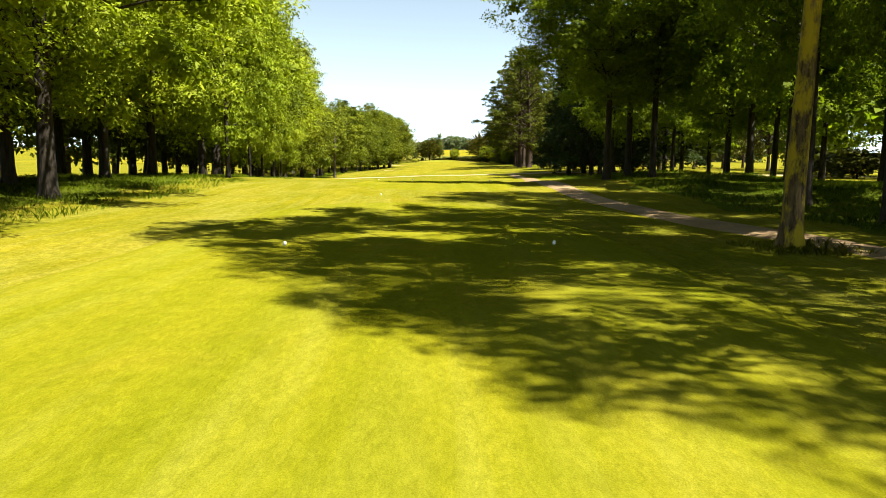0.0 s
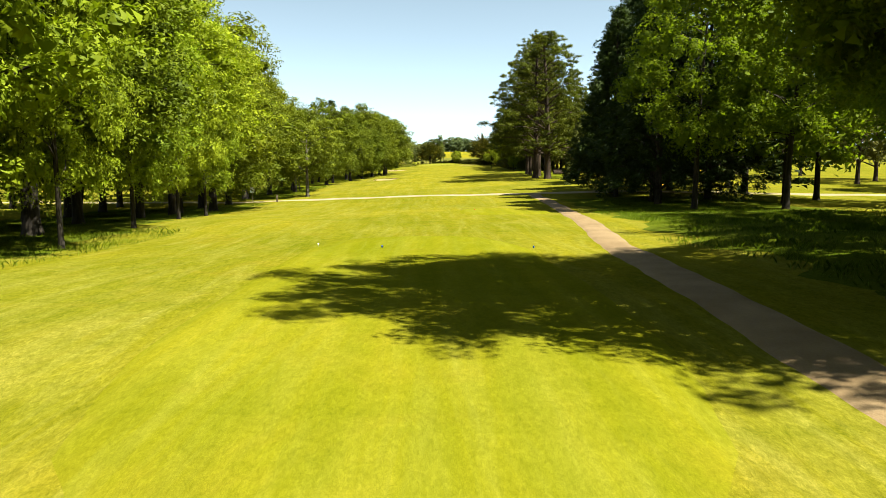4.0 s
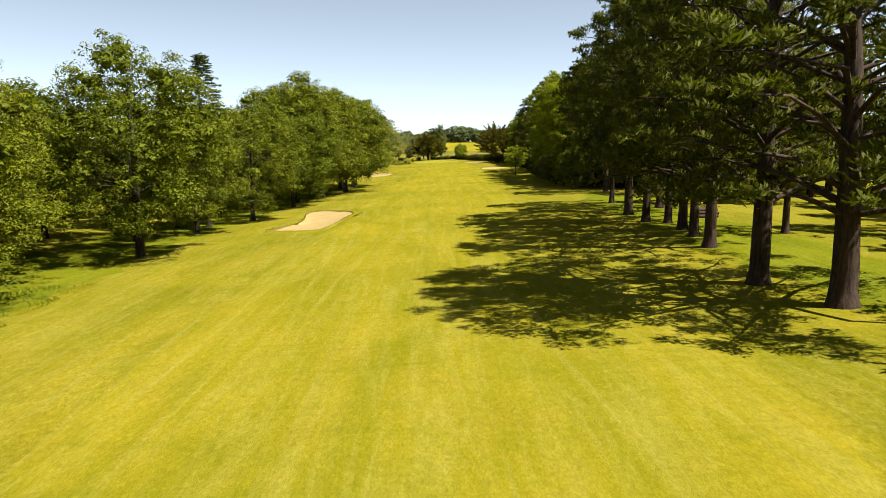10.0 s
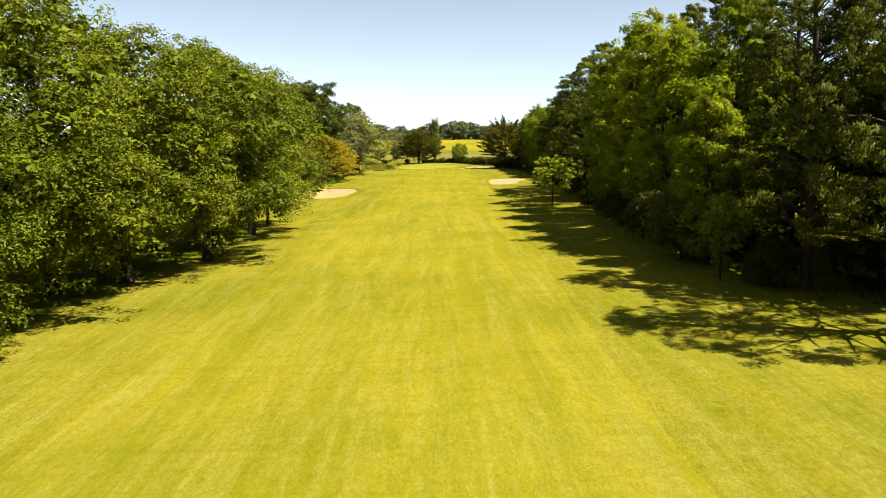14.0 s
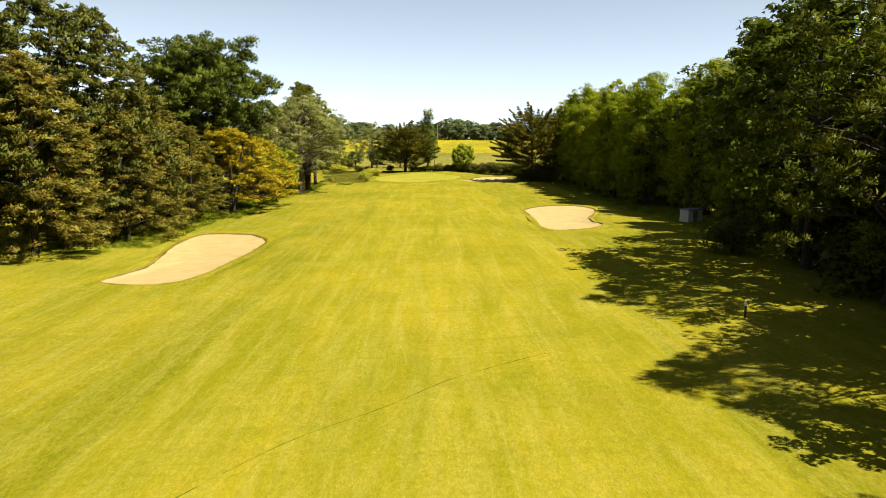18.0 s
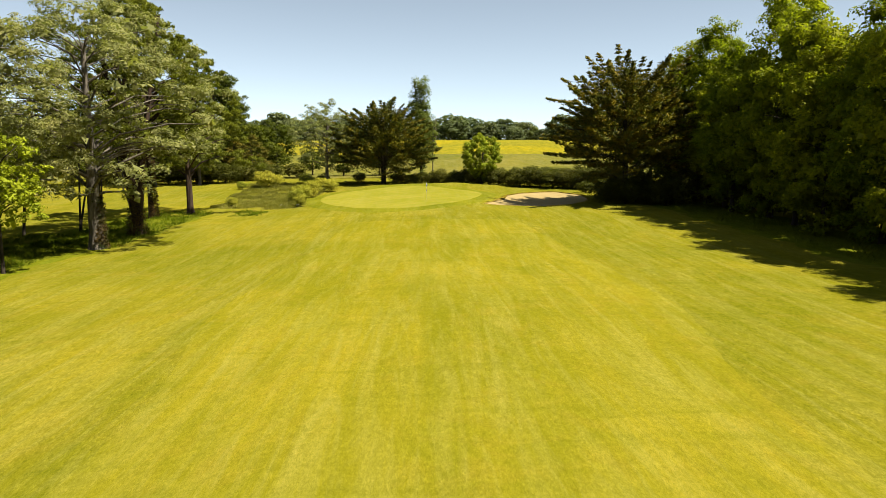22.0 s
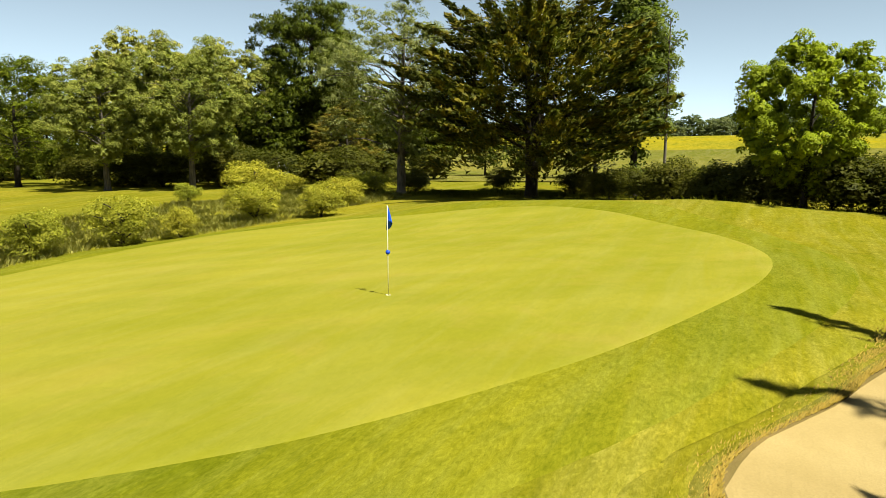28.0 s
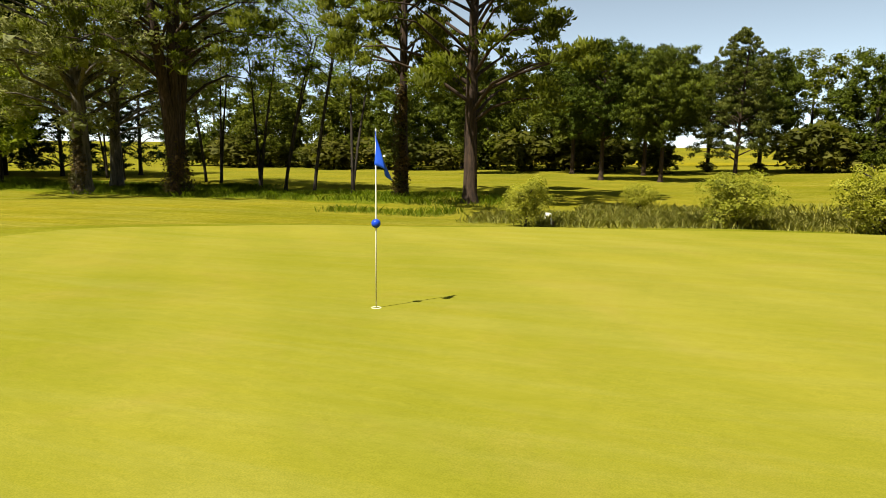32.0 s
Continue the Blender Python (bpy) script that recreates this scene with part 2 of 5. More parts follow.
SILVER_LEAF = leaves("silver_willow_leaves", (0.100, 0.105, 0.034), (0.225, 0.222, 0.086), through_light=0.36)
POPLAR_LEAF = leaves("poplar_leaves", (0.051, 0.075, 0.015), (0.136, 0.156, 0.034), through_light=0.45)
PURPLE_LEAF = leaves("purple_maple_leaves", (0.020, 0.010, 0.0082), (0.068, 0.027, 0.018), tip=(0.041, 0.034, 0.014))
BUSH_LEAF = leaves("bush_leaves", (0.110, 0.118, 0.011), (0.300, 0.284, 0.033), through_light=0.32)
HEDGE_LEAF = leaves("hedge_leaves", (0.0280, 0.0352, 0.0054), (0.0872, 0.0840, 0.0128), through_light=0.35)
# greyer, bluer leaf colour that paints in the haze of distance
FAR_LEAF = leaves("far_woods_hazed_leaves", (0.042, 0.058, 0.024), (0.092, 0.106, 0.045))
BARK = bark("bark", (0.010, 0.0068, 0.0048), (0.044, 0.033, 0.022))
MOSSY = bark("mossy_bark", (0.018, 0.012, 0.006), (0.145, 0.098, 0.040), moss=(0.30, 0.22, 0.010), patch=2.6)
PINE_BARK = bark("pine_bark", (0.014, 0.0082, 0.0054), (0.065, 0.039, 0.023))
PALE_BARK = bark("pale_bark", (0.041, 0.034, 0.027), (0.163, 0.136, 0.102))
IVY = leaves("ivy_leaves", (0.034, 0.024, 0.0082), (0.102, 0.061, 0.024), tip=(0.034, 0.051, 0.0082))


def sand_like(name, lite, dark, grain):
    m, n, l, b = material(name, 0.95)
    co = n.new("ShaderNodeTexCoord").outputs["Object"]
    big, small = noise_of(n, l, co, 0.7, 4.0), noise_of(n, l, co, 30.0, 4.0, 0.7)
    rake = noise_of(n, l, stretch(n, l, co, 8, 0.8, 1, 0.7), 1.0, 2.0)
    col = ramp_of(n, l, big, 0.3, 0.7, dark, lite)
    col = mixed(n, l, grain, col, ramp_of(n, l, small, 0.3, 0.7, (0.55, 0.5, 0.42), (1, 1, 1)), "MULTIPLY")
    l.new(col, b.inputs["Base Color"])
    bumped(n, l, b, mixed(n, l, 0.5, small, rake), 0.5, 0.05)
    return m


LIP = turf("bunker_lip_turf", (0.200, 0.150, 0.024), (0.160, 0.134, 0.014), grain=1.0, streak=0.3, patch=0.4)
SAND = sand_like("bunker_sand", (0.300, 0.222, 0.088), (0.252, 0.182, 0.066), 0.35)
GRAVEL = sand_like("path_gravel", (0.345, 0.270, 0.150), (0.250, 0.188, 0.092), 0.6)
DIRT = sand_like("cart_path_gravel", (0.275, 0.186, 0.098), (0.185, 0.118, 0.056), 0.6)
SOIL = sand_like("bunker_lip_soil", (0.17, 0.115, 0.035), (0.10, 0.075, 0.018), 0.6)
WHITE = plain("white_paint", (0.78, 0.77, 0.72), 0.4, vary=0.05)
CREAM = plain("cream_paint", (0.68, 0.64, 0.50), 0.5, vary=0.08)
BLUE = plain("blue_plastic", (0.010, 0.050, 0.42), 0.35, vary=0.08)
CLOTH = plain("blue_flag_cloth", (0.012, 0.075, 0.52), 0.7, vary=0.1)
RED = plain("red_plastic", (0.55, 0.03, 0.012), 0.4, vary=0.08)
BLACK = plain("black_paint", (0.02, 0.02, 0.02), 0.5)
TIMBER = plain("weathered_timber", (0.16, 0.12, 0.08), 0.85, vary=0.3, scale=3)
GREY = plain("grey_paint", (0.35, 0.34, 0.31), 0.6)
SLATE = plain("roof_slate", (0.10, 0.10, 0.11), 0.7)
PLASTER = plain("white_house_plaster", (0.72, 0.69, 0.62), 0.8)
GLASS = plain("dark_window_pane", (0.03, 0.035, 0.04), 0.1)


# ---- the lie of the land ----
def smooth(a, b, v):
    u = np.clip((v - a) / (b - a), 0, 1)
    return u * u * (3 - 2 * u)


PROFILE = [(-400, 0.3), (60, 0.2), (90, 0.35), (112, 0.7), (135, 0.2), (170, -0.5), (235, -0.3), (300, -0.4), (380, 0.0), (440, 0.3),
           (500, 0.4), (540, 0.9), (560, 1.1), (590, 1.5), (620, 1.8), (930, 14.0), (1100, 17.0), (3000, 19.0)]


def spline(points, per=12):
    """A closed smooth line through a few corners."""
    p, out = np.array(points, float), []
    for i in range(len(p)):
        a, b, c, d = p[i - 1], p[i], p[(i + 1) % len(p)], p[(i + 2) % len(p)]
        for u in np.arange(per) / per:
            out.append(0.5 * (2 * b + (c - a) * u + (2 * a - 5 * b + 4 * c - d) * u**2 + (3 * b - a - 3 * c + d) * u**3))
    return np.array(out)


class Outline:
    """A closed plan shape as a radius by direction from its middle."""

    def __init__(self, points):
        s = spline(points)
        self.mid = s.mean(0)
        d = s - self.mid
        self.ang, self.rad = np.arctan2(d[:, 1], d[:, 0]), np.hypot(d[:, 0], d[:, 1])
        o = np.argsort(self.ang)
        self.ang, self.rad = self.ang[o], self.rad[o]

    def radius(self, a):
        return np.interp(a, self.ang, self.rad, period=2 * math.pi)

    def share(self, x, y):
        dx, dy = x - self.mid[0], y - self.mid[1]
        return np.hypot(dx, dy) / self.radius(np.arctan2(dy, dx))


BUNKERS = [
    (Outline([(-13.9, 291.7), (-15.3, 296.7), (-19.3, 299.5), (-20.9, 296.5), (-19.8, 288), (-19.5, 281.5), (-20.6, 278.6), (-22.3, 276.6), (-21, 274), (-16, 272.2), (-14.8, 277), (-14.3, 285)]), "long fairway bunker of pale sand beside the oaks"),
    (Outline([(-15.7, 439), (-18, 445), (-21, 448), (-25, 447.6), (-25.6, 441), (-24.3, 432), (-23.5, 426), (-24.9, 420), (-22, 417.8), (-17.8, 418), (-16.2, 427)]), "long fairway bunker of pale sand beside the conifers"),
    (Outline([(17, 469), (20.5, 474.6), (25.2, 476.4), (27.8, 471.4), (26.2, 463), (23.9, 456.5), (22.9, 450.4), (23.2, 446.4), (20.6, 442.6), (16.6, 441.4), (15.6, 446), (16.0, 453), (16.4, 461)]), "kidney-shaped bunker of pale sand in the rough"),
    (Outline([(11.6, 544.8), (13.2, 549), (15.0, 553.5), (16.6, 560), (20.5, 565.5), (24.5, 566.5), (27.2, 559), (25.5, 548), (20, 542), (14.2, 541.3)]), "greenside bunker of pale sand in cypress shade"),
]
GREEN_SHAPE = Outline([(12.4, 560), (9.4, 568), (1.5, 573.8), (-6.5, 570.5), (-11.2, 562), (-10.4, 551), (-4.5, 540.5), (1.2, 539.2), (6.0, 542.6), (9.6, 549)])


def land(x, y):
    x, y = np.asarray(x, float), np.asarray(y, float)
    z = PROFILE[0][1] + 0 * y
    for (y0, z0), (y1, z1) in zip(PROFILE, PROFILE[1:]):
        z = z + (z1 - z0) * smooth(y0, y1, y)
    s = np.clip(x + 7 - 12 * smooth(100, 520, y), -26, 22)
    k = 0.045 * smooth(130, 190, y) - 0.01 * smooth(400, 500, y) - 0.027 * smooth(550, 585, y)
    z = z + np.where(s > 0, k * (1 - smooth(400, 500, y)), k) * s
    z = z + 0.35 * np.exp(-(((x + 24) / 9) ** 2) - ((y - 105) / 45) ** 2)
    z = z + 0.9 * np.exp(-(((x - 9) / 8) ** 2) - ((y - 576) / 4.5) ** 2)
    z = z + 0.5 * np.exp(-(((x + 4) / 6) ** 2) - ((y - 577) / 4.0) ** 2)
    z = z + 0.8 * np.exp(-(((x - 9) / 6) ** 2) - ((y - 122) / 16) ** 2)
    z = z + 0.05 * np.sin(x * 0.31 + 1) * np.sin(y * 0.23) + 0.03 * np.sin(x * 0.83) * np.sin(y * 0.61 + 2)
    inside = GREEN_SHAPE.share(x, y)
    return z + 0.22 * (1 - smooth(0.95, 1.3, inside))


def ground_z(x, y):
    z = land(x, y)
    for shape, _ in BUNKERS:
        q = shape.share(x, y)
        z = z - 0.9 * (1 - smooth(0.98, 1.08, q))
    return z


def at(x, y):
    return float(ground_z(x, y))


# ---- mesh helpers ----
def mesh_of(name, verts, faces, mat, soft=True):
    """A mesh from arrays: faces is an (n, k) array of corners."""
    verts, faces = np.asarray(verts, np.float32), np.asarray(faces, np.int32)
    me = bpy.data.meshes.new(name)
    me.vertices.add(len(verts))
    me.vertices.foreach_set("co", verts.ravel())
    me.loops.add(faces.size)
    me.loops.foreach_set("vertex_index", faces.ravel())
    me.polygons.add(len(faces))
    me.polygons.foreach_set("loop_start", np.arange(0, faces.size, faces.shape[1], dtype=np.int32))
    me.update(calc_edges=True)
    if soft:
        me.polygons.foreach_set("use_smooth", np.ones(len(faces), bool))
    me.materials.append(mat)
    return me


def part(name, data, parent, label=""):
    ob = new(name, data)
    ob.parent = parent
    return tagged(ob, label) if label else ob


def from_bm(name, bm, mat, soft=False):
    me = bpy.data.meshes.new(name)
    bm.to_mesh(me)
    bm.free()
    me.materials.append(mat)
    if soft:
        for p in me.polygons:
            p.use_smooth = True
    return me


def empty(name, m):
    ob = new(name)
    ob.matrix_basis = m
    return ob


def grid(name, xs, ys, height, mat):
    X, Y = np.meshgrid(xs, ys)
    v = np.c_[X.ravel(), Y.ravel(), height(X.ravel(), Y.ravel())]
    i = np.arange(len(v)).reshape(X.shape)
    f = np.c_[i[:-1, :-1].ravel(), i[:-1, 1:].ravel(), i[1:, 1:].ravel(), i[1:, :-1].ravel()]
    return mesh_of(name, v, f, mat)


def patch(name, shape, rings, sides, height, mat):
    """A round sheet inside an outline; rings are shares of its radius."""
    a = np.linspace(-math.pi, math.pi, sides, endpoint=False)
    R = shape.radius(a)
    v = [(shape.mid[0], shape.mid[1])]
    for s in rings:
        v += list(zip(shape.mid[0] + s * R * np.cos(a), shape.mid[1] + s * R * np.sin(a)))
    v = np.array(v)
    z = height(v[:, 0], v[:, 1])
    f = []
    for k in range(len(rings) - 1):
        o = 1 + k * sides
        for i in range(sides):
            j = (i + 1) % sides
            f.append((o + i, o + sides + i, o + sides + j, o + j))
    f = np.array(f)
    me = mesh_of(name, np.c_[v, z], f, mat)
    if rings[0] < 0.2:
        bm = bmesh.new()
        bm.from_mesh(me)
        bm.verts.ensure_lookup_table()
        for i in range(sides):
            bm.faces.new((bm.verts[0], bm.verts[1 + i], bm.verts[1 + (i + 1) % sides])).smooth = True
        bm.to_mesh(me)
        bm.free()
    return me


def tube(points, radii, sides=8, seed=0, wobble=0.0):
    """Rings round a bent line: vertices and faces."""
    r = np.random.RandomState(seed)
    p, v, f = np.array(points, float), [], []
    for i, (c, rad) in enumerate(zip(p, radii)):
        d = p[min(i + 1, len(p) - 1)] - p[max(i - 1, 0)]
        d = d / (np.linalg.norm(d) + 1e-9)
        u = np.cross(d, (0.3, 1, 0.1) if abs(d[1]) < 0.9 else (1, 0, 0))
        u = u / np.linalg.norm(u)
        w = np.cross(d, u)
        for k in range(sides):
            a = 2 * math.pi * k / sides
            q = rad * (1 + wobble * r.uniform(-1, 1))
            v.append(c + q * (math.cos(a) * u + math.sin(a) * w))
    for i in range(len(p) - 1):
        for k in range(sides):
            j = (k + 1) % sides
            f.append((i * sides + k, i * sides + j, (i + 1) * sides + j, (i + 1) * sides + k))
    return np.array(v), np.array(f)


def joined(pieces):
    v, f, o = [], [], 0
    for a, b in pieces:
        v.append(a), f.append(b + o)
        o += len(a)
    return np.concatenate(v), np.concatenate(f)


def unit(a):
    return a / (np.linalg.norm(a, axis=1, keepdims=True) + 1e-9)


def leaf_quads(name, mat, lobes, count, size, slim, rng, up=0.5, loose=0.7, mode="leaf", shell=0.62, corners=4, round_off=0.6, inner=0, above=0.7, core=None):
    """Leaves over the outsides of a tree's clumps. lobes: rows of middle and radii."""
    L = np.array(lobes)
    area = (L[:, 3] * L[:, 4] + L[:, 4] * L[:, 5]) + 0.05
    pick = rng.choice(len(L), count, p=area / area.sum())
    d = unit(rng.normal(size=(count, 3)))
    d[:, 2] = np.where((d[:, 2] < -0.1) & (rng.uniform(size=count) < above), -d[:, 2], d[:, 2])
    c = L[pick]
    deep = np.arange(count) < inner
    if core is not None and inner:
        c[deep] = np.array(core)[rng.randint(len(core), size=inner)]
    pos = c[:, :3] + d * c[:, 3:6] * np.where(deep, rng.uniform(0.1, 0.6, count), rng.uniform(shell, 1.08, count))[:, None]
    nrm = unit(d + np.array([0, 0, up]) + loose * rng.normal(size=(count, 3)))
    t = np.cross(nrm, unit(rng.normal(size=(count, 3))))
    if mode == "spray":
        out = unit(np.c_[pos[:, :2], np.zeros(count)])
        t = out + np.c_[np.zeros((count, 2)), np.full(count, up)] + 0.55 * rng.normal(size=(count, 3))
    elif mode == "needle":
        t = d + np.array([0, 0, 0.6]) + 0.5 * rng.normal(size=(count, 3))
    elif mode == "hang":
        t = np.c_[0.35 * rng.normal(size=(count, 2)), -np.ones(count)]
    t = unit(t)
    b = unit(np.cross(t, nrm + 1e-3))
    flip = (np.cross(t, b) * d).sum(1) > 0
    b[flip] *= -1
    core = (min(0.6, size * 2.4), 0.72) if mode == "leaf" else (0.5, 0.24) if mode == "needle" else (0.55, 0.42)
    ln = np.where(deep[:, None], core[0], size) * rng.uniform(0.6, 1.35, (count, 1))
    w = ln * np.where(deep[:, None], core[1], slim)
    if corners == 3:
        v = np.stack([pos - t * ln * 0.5, pos + b * w * 0.7 + t * ln * 0.1, pos + t * ln * 0.5 - b * w * 0.3], 1)
    else:
        v = np.stack([pos - t * ln * 0.5, pos + b * w * 0.5 - t * ln * 0.05, pos + t * ln * 0.5, pos - b * w * 0.5 - t * ln * 0.05], 1)
    me = mesh_of(name, v.reshape(-1, 3), np.arange(count * corners).reshape(-1, corners), mat)
    face = unit(np.cross(v[:, 1] - v[:, 0], v[:, 2] - v[:, 0]))
    bulge = unit(d * round_off + face * (1 - round_off) + np.array([0, 0, 0.25 * round_off]))
    me.normals_split_custom_set_from_vertices(np.repeat(bulge, corners, 0))
    return me


def limb(a, b, r0, r1, rng, sides=5, steps=4, sag=0.12):
    a, b = np.array(a, float), np.array(b, float)
    n = np.linalg.norm(b - a)
    pts = [a + (b - a) * u + np.array([*rng.normal(size=2) * 0.05 * n, sag * n * math.sin(math.pi * u)]) * (0 < u < 1)
           for u in np.linspace(0, 1, steps)]
    return tube(pts, np.linspace(r0, r1, steps), sides)


def sprigs(lobes, k, rng, lo=0.26, hi=0.5):
    """Small tufts of leaves standing out of each clump of a crown."""
    out = []
    for x, y, z, a, b, c in lobes:
        away = np.array([x, y, 0.0]) / (math.hypot(x, y) + 1.5)
        for i in range(k):
            d = rng.normal(size=3) + 0.55 * away + np.array([0, 0, 0.35])
            d = d / np.linalg.norm(d)
            q, s = rng.uniform(0.7, 1.12), rng.uniform(lo, hi)
            out.append((x + d[0] * a * q, y + d[1] * b * q, z + d[2] * c * q, a * s, b * s, (0.5 * c + 0.5 * a) * s * 0.9))
    return out


KINDS = {}


def trunk_of(h, r, rng, top=0.75, lean=0.03, sides=10, flare=1.5, from_x=0.0, power=2.0, tilt=None):
    zs = np.array([-0.25, 0.0, 0.25, 0.7, *np.linspace(1.5, h * top, 6)])
    bend = rng.normal(size=2) * lean * h if tilt is None else np.array(tilt)
    pts = [(from_x + bend[0] * (max(z, 0) / h) ** power, bend[1] * (max(z, 0) / h) ** power, z) for z in zs]
    rad = [r * flare, r * flare * 0.92, r * 1.15, r, *np.linspace(r * 0.95, r * 0.28, 6)]
    return tube(pts, rad, sides, int(rng.randint(1 << 30)), 0.07), np.array(pts)


def kind(key, h, lobes_of, leaf, barkm, r, count, size, slim, seed, mode="leaf", up=0.5, loose=0.7, top=0.75, lean=0.03,
         limbs=16, low=0.3, stems=1, shell=0.62, flare=1.5, corners=4, round_off=0.6, inner=0, tilt=None, above=0.7, sprig=0):
    """One tree, built once: trunk, branches and crown, h metres high."""
    rng = np.random.RandomState(seed)
    lobes = lobes_of(rng)
    if tilt:
        lobes = [(q[0] + tilt[0], q[1] + tilt[1], *q[2:]) for q in lobes]
    stemsv, boughs = [], []
    lines = []
    for s in range(stems):
        (v, f), line = trunk_of(h, r * (1 if stems == 1 else 0.75), rng, top, lean if stems == 1 else max(lean, 0.10), flare=flare, power=(2.0 if tilt is None else 1.2) if stems == 1 else 1.25, tilt=tilt)
        stemsv.append((v, f))
        lines.append(line)
    for k in rng.choice(len(lobes), min(limbs, len(lobes)), replace=False):
        q = lobes[k]
        line = min(lines, key=lambda g: math.hypot(g[-1][0] - q[0], g[-1][1] - q[1]))
        z = max(low * h, min(q[2] - 0.25 * math.hypot(q[0], q[1]) - 0.4, h * top * 0.97))
        i = np.interp(z, line[:, 2], np.arange(len(line)))
        a = line[int(i)] + (line[min(int(i) + 1, len(line) - 1)] - line[int(i)]) * (i % 1)
        rr = r * (1 - 0.75 * z / (h * top))
        boughs.append(limb(a, q[:3], max(0.035, min(0.13, rr * 0.4)), 0.02, rng))
    KINDS.setdefault(key, []).append((
        [mesh_of(key + "_trunk", *q, barkm) for q in stemsv], mesh_of(key + "_branchwork", *joined(boughs), barkm) if boughs else None,
        leaf_quads(key + "_crown", leaf, sprigs(lobes, sprig, rng) if sprig else lobes, count, size, slim, rng, up, loose, mode, shell, corners, round_off, inner, above, lobes), h))


def blob_lobes(zc, rx, rz, n, r0, r1, inner=0.55, flat=0.85, skew=0.0, full=2.0):
    """Clumps of leaves spread evenly, with some unrest, over a rounded crown."""
    def make(rng):
        out, off = [], rng.uniform(0, 6.28)
        for i in range(n):
            up = 1 - 2 * (i + 0.5) / n
            a = off + i * 2.39996
            d = np.array([math.cos(a) * math.sqrt(1 - up * up), math.sin(a) * math.sqrt(1 - up * up), up]) + rng.normal(size=3) * 0.13
            d /= np.linalg.norm(d)
            q = rng.uniform(inner, 0.98) * (math.hypot(d[0], d[1]) ** full + abs(d[2]) ** full) ** (-1 / full)
            wide = 1 - skew * d[2]
            s = rng.uniform(r0, r1)
            out.append((d[0] * rx * q * wide, d[1] * rx * q * wide, zc + d[2] * rz * q, s, s, s * flat))
        return out
    return make


def pad_lobes(h, z0, spread, n, r0, r1, flat=0.35, point=0.6, droop=0.0, tuft=True):
    """Flat tiers of needles or sprays at the ends of branches; point: how far the crown narrows upward."""
    def make(rng):
        out, off = [], rng.uniform(0, 6.28)
        for i in range(n):
            u = ((i + rng.uniform(0, 1)) / n) ** 0.9
            z = z0 + (h - z0) * u
            reach = spread * (1 - point * u - (1 - point) * u ** 6) * (0.25 + 0.75 * math.sqrt(rng.uniform(0, 1)))
            a = off + i * 2.39996 + rng.normal() * 0.25
            s = rng.uniform(r0, r1) * (1 - 0.4 * u)
            out.append((reach * math.cos(a), reach * math.sin(a), z - droop * reach, s, s, s * flat))
        if tuft:
            out.append((0, 0, h - 0.6, r0, r0, r0))
        return out
    return make


def plume_lobes(zc, rx, rz, n, reach, thick, lift=0.8, skew=0.2, start=0.45, flat=0.8, core=0):
    """Pointed sprays of foliage that rise outward from inside the crown."""
    def make(rng):
        out, off = [], rng.uniform(0, 6.28)
        for i in range(n):
            up = 1 - 1.9 * (i + 0.5) / n
            a = off + i * 2.39996 + rng.normal() * 0.2
            flatw = math.sqrt(max(0.02, 1 - up * up))
            d = np.array([math.cos(a) * flatw, math.sin(a) * flatw, up])
            wide = 1 - skew * up
            q = rng.uniform(start, 0.8)
            p = np.array([d[0] * rx * q * wide, d[1] * rx * q * wide, zc + up * rz * q])
            t = d * np.array([1, 1, 0.4]) + np.array([0, 0, lift]) + rng.normal(size=3) * 0.15
            t /= np.linalg.norm(t)
            ln = reach * rng.uniform(0.7, 1.3)
            for u, s in ((0.0, 1.2), (0.25, 1.05), (0.45, 0.85), (0.62, 0.66), (0.78, 0.48), (0.9, 0.34), (1.0, 0.22)):
                c = p + t * ln * u
                s = s * thick * rng.uniform(0.8, 1.2)
                out.append((c[0], c[1], max(0.4, c[2]), s, s, s * flat))
        for i in range(core):
            u = (i + 0.5) / core
            a, q = i * 2.39996, rx * (0.3 + 0.22 * (i % 3)) * (1.0 - 0.6 * u)
            out.append((q * math.cos(a), q * math.sin(a), zc - 0.78 * rz + 1.45 * rz * u, 2.0, 2.0, 1.2))
        return out
    return make


